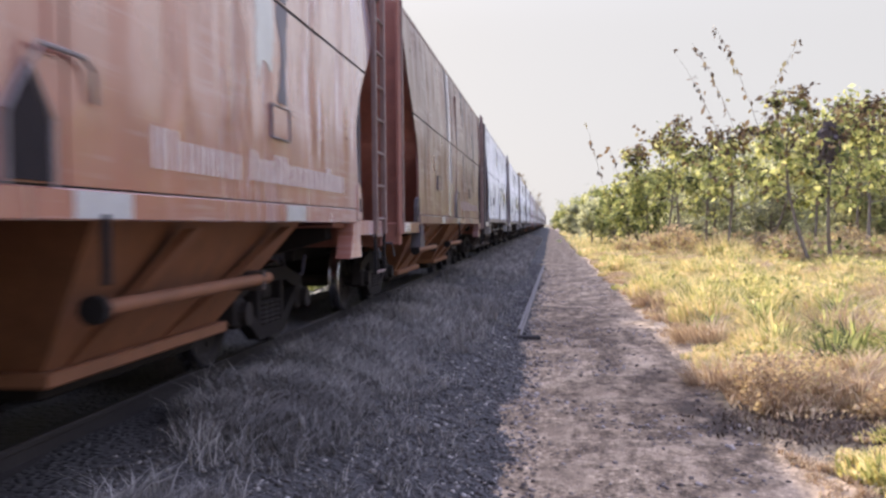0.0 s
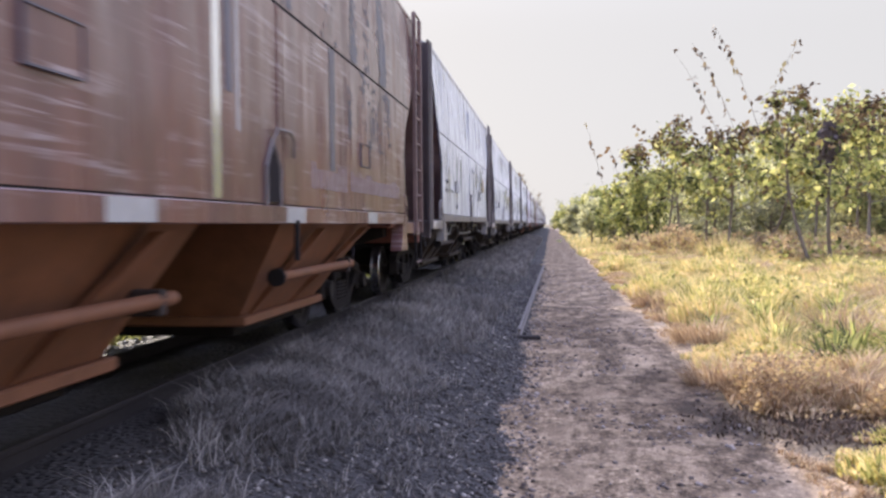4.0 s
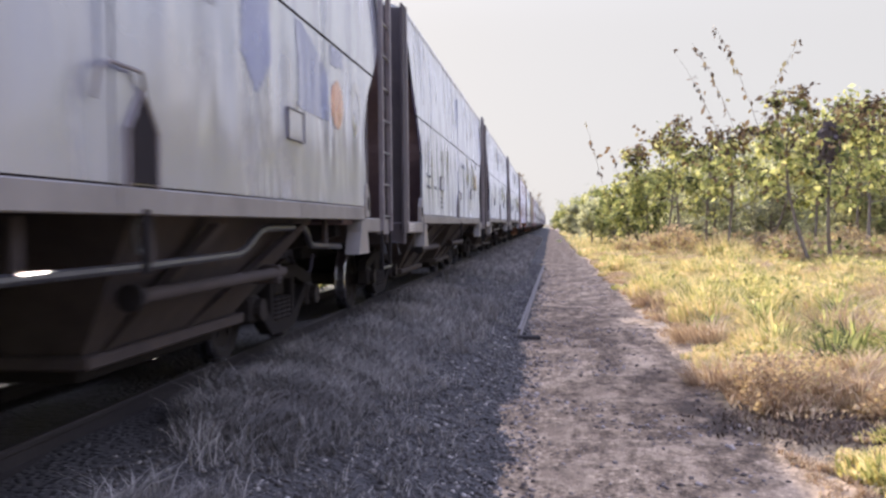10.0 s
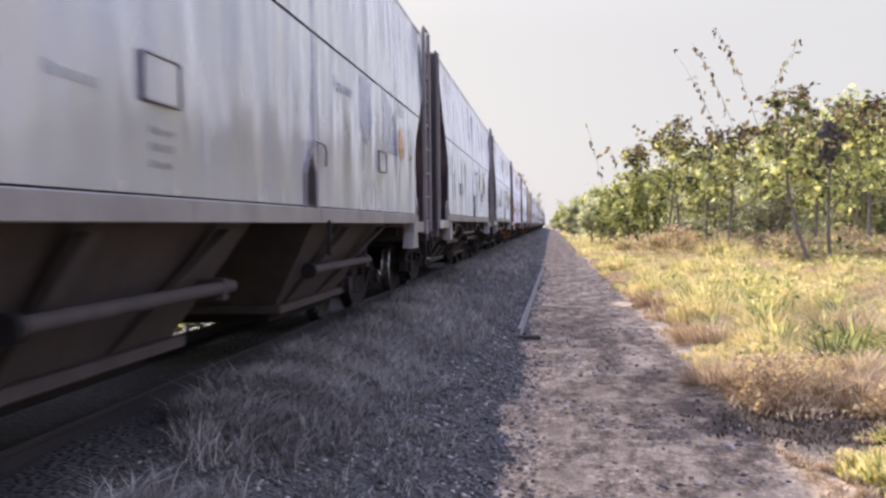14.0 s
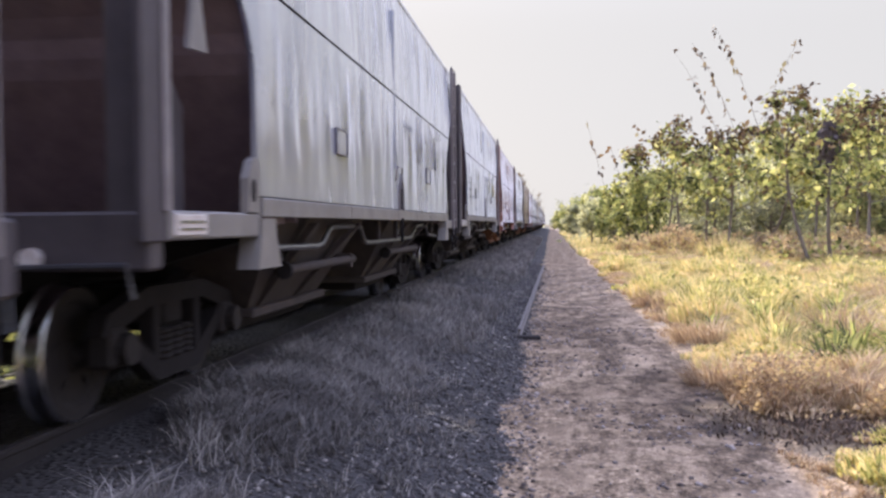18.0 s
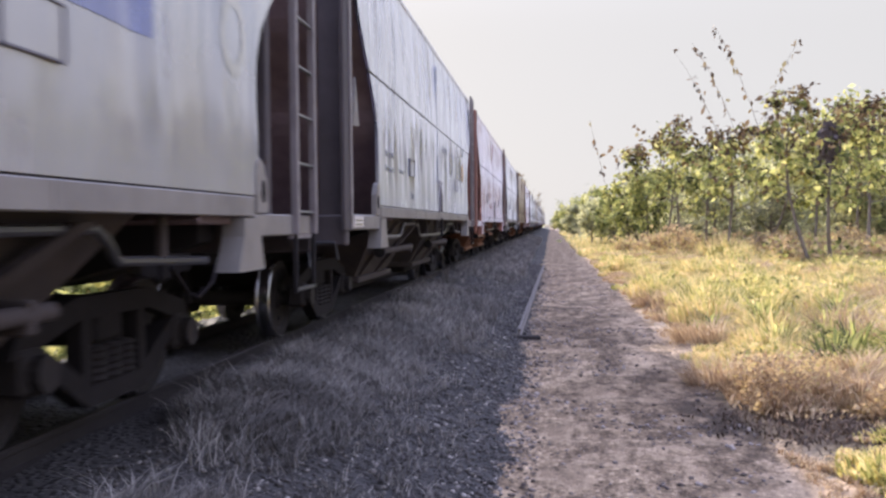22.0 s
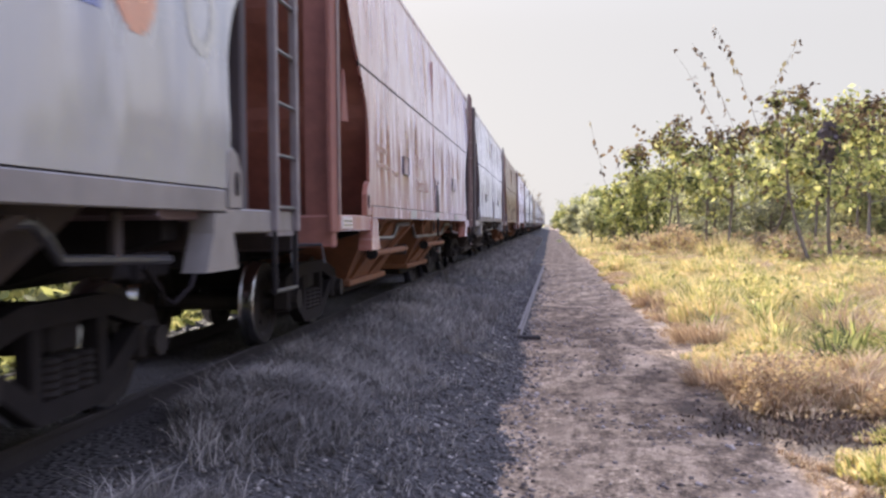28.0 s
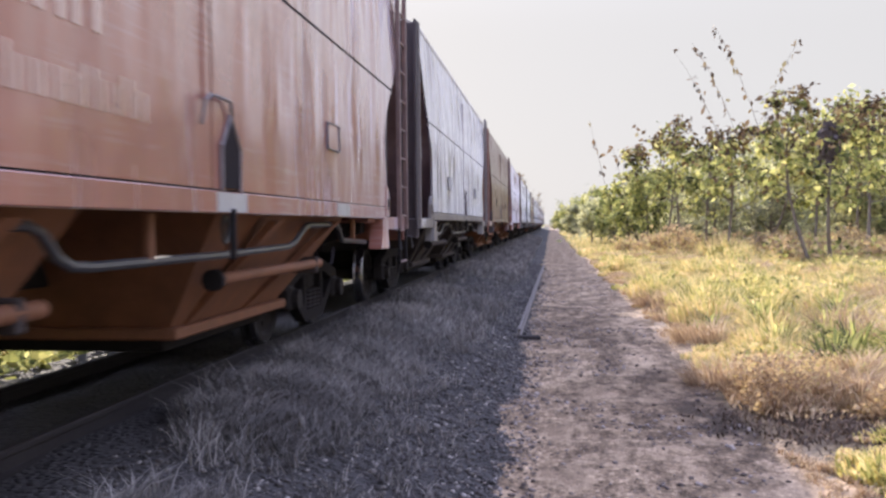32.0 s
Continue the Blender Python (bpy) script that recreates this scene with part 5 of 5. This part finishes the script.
            for u in (0.12, 0.62):
                p, q = b0 + u * (b1 - b0), t0 + (u + 0.16) * (t1 - t0)
                rib = [(p - 0.07, 0.475), (p + 0.07, 0.475), (q + 0.07, 1.14), (q - 0.07, 1.14)]
                bm = B()
                vs = [bm.verts.new((s * (0.93 if z < 0.8 else 1.33), y, z)) for y, z in rib] + [bm.verts.new((s * (0.88 if z < 0.8 else 1.26), y, z)) for y, z in rib]
                for qd in ((0, 1, 2, 3), (7, 6, 5, 4), (0, 4, 5, 1), (1, 5, 6, 2), (2, 6, 7, 3), (3, 7, 4, 0)):
                    bm.faces.new([vs[i] for i in qd])
                bmesh.ops.recalc_face_normals(bm, faces=bm.faces[:])
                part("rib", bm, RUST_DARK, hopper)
    part("centre_sill", box(B(), -0.18, 0.18, -6.5, 6.5, 0.74, 1.12, 0.015), GRIME, wagon)
    bm = B()
    def roof_fn(u, v):
        x = (2 * u - 1) * 1.36
        return (x, (2 * v - 1) * 6.37, 3.84 + 0.20 * (1 - abs(x / 1.36) ** 3))
    part("roof", sheet(bm, roof_fn, 20, 12, lambda u, v: (0, 0, -0.04)), SILVER, wagon, "rounded roof", True)
    part("roof_walk", box(B(), -0.62, 0.62, -6.3, 6.3, 4.055, 4.085), GREYMARK, wagon)
    for i in range(4):
        part("roof_hatch", box(B(), -0.38, 0.38, -5.1 + 2.85 * i, -3.45 + 2.85 * i, 4.08, 4.16, 0.03), SILVER, wagon)
    for e in (-1, 1):
        build_bogie(wagon, e * 4.70)
    return wagon


PAINTED = ("lower_side_sheet", "upper_side_sheet", "sheet_joint", "card_plate", "lifting_lug", "roof", "roof_hatch")
RUSTED = ("end_sheet", "hopper", "gate_frame", "gate_tube", "rib", "hanger", "platform")
SCHEMES = {
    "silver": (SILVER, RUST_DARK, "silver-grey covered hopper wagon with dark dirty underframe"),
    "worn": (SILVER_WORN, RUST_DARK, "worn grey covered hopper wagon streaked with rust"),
    "orange": (ORANGE, RUST_ORANGE, "orange-painted covered hopper wagon with orange hoppers"),
    "brown": (BROWN, RUST_ORANGE, "rusty brown covered hopper wagon with orange hoppers"),
}
ORDER = ["orange", "brown", "silver", "silver", "silver", "silver", "orange", "worn", "brown", "orange", "worn", "silver", "brown", "worn", "silver", "orange", "silver", "brown", "worn", "silver", "orange", "worn", "silver", "brown"]


def stem_name(ob):
    return ob.name.split(".")[0]


def repaint(ob, scheme):
    coat, rust, label = SCHEMES[scheme]
    tagged(ob, label, "wagon", "wagons of the goods train")
    for o in ob.children_recursive:
        kind = stem_name(o)
        use = coat if kind in PAINTED else rust if kind in RUSTED else None
        if kind in ("side_sill", "platform_sill", "jacking_pad", "gusset", "lifting_lug"):
            use = DUSTY_SILVER if scheme in ("silver", "worn") else DIM_SILVER if scheme == "brown" and kind in ("jacking_pad", "lifting_lug") and o.data.vertices[0].co.y < 0 else coat
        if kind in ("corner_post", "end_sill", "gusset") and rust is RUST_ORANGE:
            use = SHADED_ORANGE
        if kind in ("ladder", "stile", "rung", "post_edge") and rust is RUST_ORANGE:
            use = LADDER_BROWN
        # end recesses take the colours that hold their shade
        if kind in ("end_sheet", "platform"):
            use = SHADED_ORANGE if rust is RUST_ORANGE else RECESS
        if use is not None:
            o.material_slots[0].link = "OBJECT"
            o.material_slots[0].material = use
        if kind == "sill_patch" and scheme in ("silver", "worn"):
            o.material_slots[0].link = "OBJECT"
            o.material_slots[0].material = DUSTY_SILVER


def widen(wagon, by):
    """Sets the outer parts of the body farther apart; the running gear keeps its gauge."""
    for o in wagon.children_recursive:
        if stem_name(o) in ("wheelset", "wheel", "tread", "bogie", "side_frame", "spring", "axle_box"):
            continue
        for v in o.data.vertices:
            if abs(v.co.x) > 1.0:
                v.co.x += math.copysign(by, v.co.x)


wagons = [build_wagon()]
widen(wagons[0], 0.12)
for i in range(1, len(ORDER)):
    wagons.append(copy_thing(wagons[0], Matrix.Identity(4)))
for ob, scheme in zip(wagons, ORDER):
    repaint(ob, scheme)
# one type has the port on the other side of the joint and no pipe under the sill nor end gussets
for i in (0, 1, 3, 8, 11):
    for o in list(wagons[i].children):
        if stem_name(o) in ("pipe_rail", "hanger", "release_handle", "gusset"):
            bpy.data.objects.remove(o)
            continue
        if stem_name(o) in ("port", "port_rim", "grab_bar"):
            o.scale.y = -1


# ---- lettering and signs on the wagons, as plain bars and shapes ----
def mark(wagon, name, mat, y0, y1, z0, z1, label=""):
    """Paint on the buckled lower sheet."""
    ny, nz = max(2, round((y1 - y0) / 0.03)), max(2, round((z1 - z0) / 0.09))
    def fn(u, v):
        y, z = y0 + (y1 - y0) * u, z0 + (z1 - z0) * v
        return (sheet_x(y, z) + 0.004, y, z)
    return part(name, sheet(B(), fn, ny, nz, lambda u, v: (-0.006, 0, 0)), mat, wagon, label)


def bar_row(wagon, mat, y0, y1, z0, z1, n, seed, gap=0.48, name="lettering"):
    """Writing as plain bars: two thin upright bars for each letter, in one piece."""
    r = random.Random(seed)
    bm = B()
    w = (y1 - y0) / n
    for i in range(n):
        a, b = y0 + i * w, y0 + (i + 1 - 0.55 * gap) * w
        top = z1 if i == 0 or r.random() < 0.2 else z0 + 0.76 * (z1 - z0)
        t = 0.22 * (b - a)
        for p in (a, b - t):
            x = sheet_x(p + t / 2, (z0 + top) / 2)
            box(bm, x - 0.012, x + 0.008, p, p + t, z0, top)
    return tagged(part(name, bm, mat, wagon), kind="stuff")


def sign(wagon, name, mat, inside, y0, y1, z0, z1, step=0.022):
    """A painted shape that follows the buckled sheet: the cells of a fine grid that lie inside it."""
    bm = B()
    ny, nz = round((y1 - y0) / step), round((z1 - z0) / step)
    vs = {}
    def v(i, j):
        if (i, j) not in vs:
            y, z = y0 + i * step, z0 + j * step
            vs[i, j] = bm.verts.new((sheet_x(y, z) + 0.003, y, z))
        return vs[i, j]
    for i in range(ny):
        for j in range(nz):
            if inside(y0 + (i + 0.5) * step, z0 + (j + 0.5) * step):
                bm.faces.new((v(i, j), v(i + 1, j), v(i + 1, j + 1), v(i, j + 1)))
    return tagged(part(name, bm, mat, wagon), kind="stuff")


# wagon by wagon
w0, w1 = wagons[0], wagons[1]
bar_row(w0, WHITE, 0.75, 1.95, 1.41, 1.60, 8, 1)
bar_row(w0, WHITE, 2.10, 4.62, 1.42, 1.60, 16, 2)
def peeled(y, z):
    """Paint rubbed off to a pale grey beside the card frame, ragged at its lower end."""
    return abs(y - 2.42 + 0.08 * n3(y, z, 3.0, 51)) < 0.17 + 0.10 * n3(y, z * 0.5, 4.0, 52) and z > 2.12 + 0.35 * n3(y, 0.0, 6.0, 57)


def primer(y, z):
    """A dark scraped band above the card frame."""
    return abs(y - 2.76 + 0.05 * n3(y, z, 4.0, 53)) < 0.11 + 0.10 * n3(y, z * 0.6, 5.0, 54) and z > 1.94


for shape, coat_mat, nm in ((primer, SCRAPED, "bare_primer"), (lambda y, z: peeled(y, z) and not primer(y, z), FAINT_GREY, "worn_patch")):
    sign(w0, nm, coat_mat, shape, 2.1, 3.1, 1.945, 2.58)
    sign(w0, nm, coat_mat, shape, 2.1, 3.1, 2.62, 3.4)
bar_row(w1, FADED, 0.75, 1.95, 1.44, 1.64, 8, 3)
bar_row(w1, FADED, 2.10, 4.74, 1.46, 1.64, 16, 4)
mark(w1, "scraped_streak", STREAK, -1.30, -1.18, 1.31, 2.58)
mark(w1, "scraped_streak", STREAK, -1.32, -1.16, 2.62, 3.84)
mark(w1, "rubbed_streak", CREAM, -0.92, -0.87, 1.7, 2.5)
mark(w1, "dark_streak", SCRAPED, -1.60, -1.44, 2.62, 3.80)
mark(w1, "dark_streak", SCRAPED, -1.10, -0.98, 1.9, 2.58)
mark(w1, "dark_streak", SCRAPED, 1.3, 1.5, 1.6, 2.58)
sign(w1, "worn_patch", SCRAPED, lambda y, z: n3(y, z * 0.5, 2.4, 54) + 0.6 * n3(y, z, 13.0, 58) > 0.22, 2.0, 4.6, 1.9, 2.58)
sign(w1, "worn_patch", SCRAPED, lambda y, z: n3(y, z * 0.4, 2.0, 55) + 0.6 * n3(y, z, 13.0, 59) > 0.25, -0.9, 4.6, 2.62, 3.8)
for k in (2, 3, 4, 5):
    w = wagons[k]
    row_paint = GREYMARK if k == 2 else FAINT_GREY
    if k == 3:
        for q in range(3):
            bar_row(w, GREYMARK, -2.99, -2.72, 1.42 + 0.075 * q, 1.455 + 0.075 * q, 3, 90 + q, 0.3)
    if k != 4:
        bar_row(w, row_paint, -4.75, -4.15, 1.84, 1.90, 8, 10 + k, 0.3)
        bar_row(w, row_paint, -4.75, -4.10, 1.68, 1.74, 8, 20 + k, 0.3)
        bar_row(w, row_paint, -3.85, -3.45, 1.70, 1.75, 6, 30 + k, 0.3)
    if k in (2, 5):
        bar_row(w, FAINT_GREY if k == 5 else GREYMARK, -2.92, -2.68, 1.42, 1.51, 2, 40 + k, 0.5)
    bar_row(w, FAINT_GREY, 0.55, 1.2, 2.28, 2.38, 6, 50 + k, 0.3)
    if k != 4:
        sign(w, "orange_sign", LOGO_ORANGE, lambda y, z: ((y - 4.0) / 0.20) ** 2 + ((z - 2.115) / 0.195) ** 2 < 1, 3.78, 4.24, 1.9, 2.35)
    sign(w, "grey_sign", GREYMARK, lambda y, z: 0.45 < ((y - 4.76) / 0.18) ** 2 + ((z - 2.19) / 0.23) ** 2 < 1, 4.55, 4.97, 1.94, 2.45)
    sign(w, "blue_sign", BLUE, lambda y, z: z < 2.62 - 0.30 * (y - 2.75), 2.75, 3.68, 1.95, 2.57)
    sign(w, "blue_sign", BLUE, lambda y, z: z > 2.42 + 0.05 * (y - 3.77), 3.77, 4.22, 2.4, 2.57)
    sign(w, "blue_sign", BLUE, lambda y, z: abs(y - 1.87) < min(0.27, 1.1 * (z - 1.91)), 1.5, 2.3, 1.93, 2.57)
w6 = wagons[6]
bar_row(w6, FAINT, -4.75, -4.1, 1.86, 1.93, 8, 66)
bar_row(w6, FAINT, -4.75, -4.0, 1.70, 1.77, 8, 67)
bar_row(w6, FAINT, -3.8, -3.4, 1.66, 1.72, 6, 68)
bar_row(w6, FAINT, -1.95, -1.15, 1.86, 2.02, 3, 69)
bar_row(w6, FAINT, -1.95, -0.75, 1.56, 1.72, 8, 70)


def stencil(wagon, text, y, z, size):
    """Readable figures on the side sill."""
    cu = bpy.data.curves.new("figures", "FONT")
    cu.body, cu.size, cu.extrude = text, size, 0.001
    ob = new("figures", cu)
    bpy.context.view_layer.update()
    me = bpy.data.meshes.new_from_object(ob.evaluated_get(bpy.context.evaluated_depsgraph_get()))
    bpy.data.objects.remove(ob)
    me.materials.clear()
    me.materials.append(WHITE)
    ob = new("figures", me)
    ob.parent = wagon
    ob.matrix_basis = Matrix.Translation((1.534, y, z)) @ Matrix(((0, 0, 1, 0), (1, 0, 0, 0), (0, 1, 0, 0), (0, 0, 0, 1)))
    return ob


stencil(w0, "22", 4.02, 1.185, 0.085)


# laden wagons sit lower on their springs: the body of each, above its bogies
for w, drop in zip(wagons, (0.045, 0.057, 0.020, 0.053, 0.015, -0.008, 0.0)):
    for o in w.children:
        if stem_name(o) not in ("wheelset", "bogie"):
            o.location.z -= drop


# ---- what moves ----
def gone(t):
    """Metres that the train has gone since the middle of its way; it slows down little by little."""
    u = (t - 15) / 10
    return 26.768 * u - 1.0530 * u * u - 0.02097 * u ** 3 + 0.65 * math.exp(-(t / 5.5) ** 2)


def motions():
    steps = [0.2 * i for i in range(161)]
    for k, w in enumerate(wagons):
        y0 = -38.577 + PITCH_LEN * k
        walk(w, [(float(t), pose(TRACK_X, y0 - gone(t), RAIL_Z)) for t in range(0, 33)])
        for ws in [o for o in w.children if stem_name(o) == "wheelset"]:
            x, y, z = ws.location
            walk(ws, [(t, pose(x, y, z, math.degrees(gone(t) / 0.39) + 37 * k)) for t in steps])


    # two thin shoots lean over a little in the breeze
    for ob in SHOOTS[4:6]:
        x, y, z = ob.location
        walk(ob, [(t, pose(x, y, z, 0, a)) for t, a in ((0.0, 0.0), (15.0, 0.1), (19.0, 0.8), (23.5, 1.9), (28.0, 1.8), (30.5, 1.3), (32.0, 1.6))])


motions()
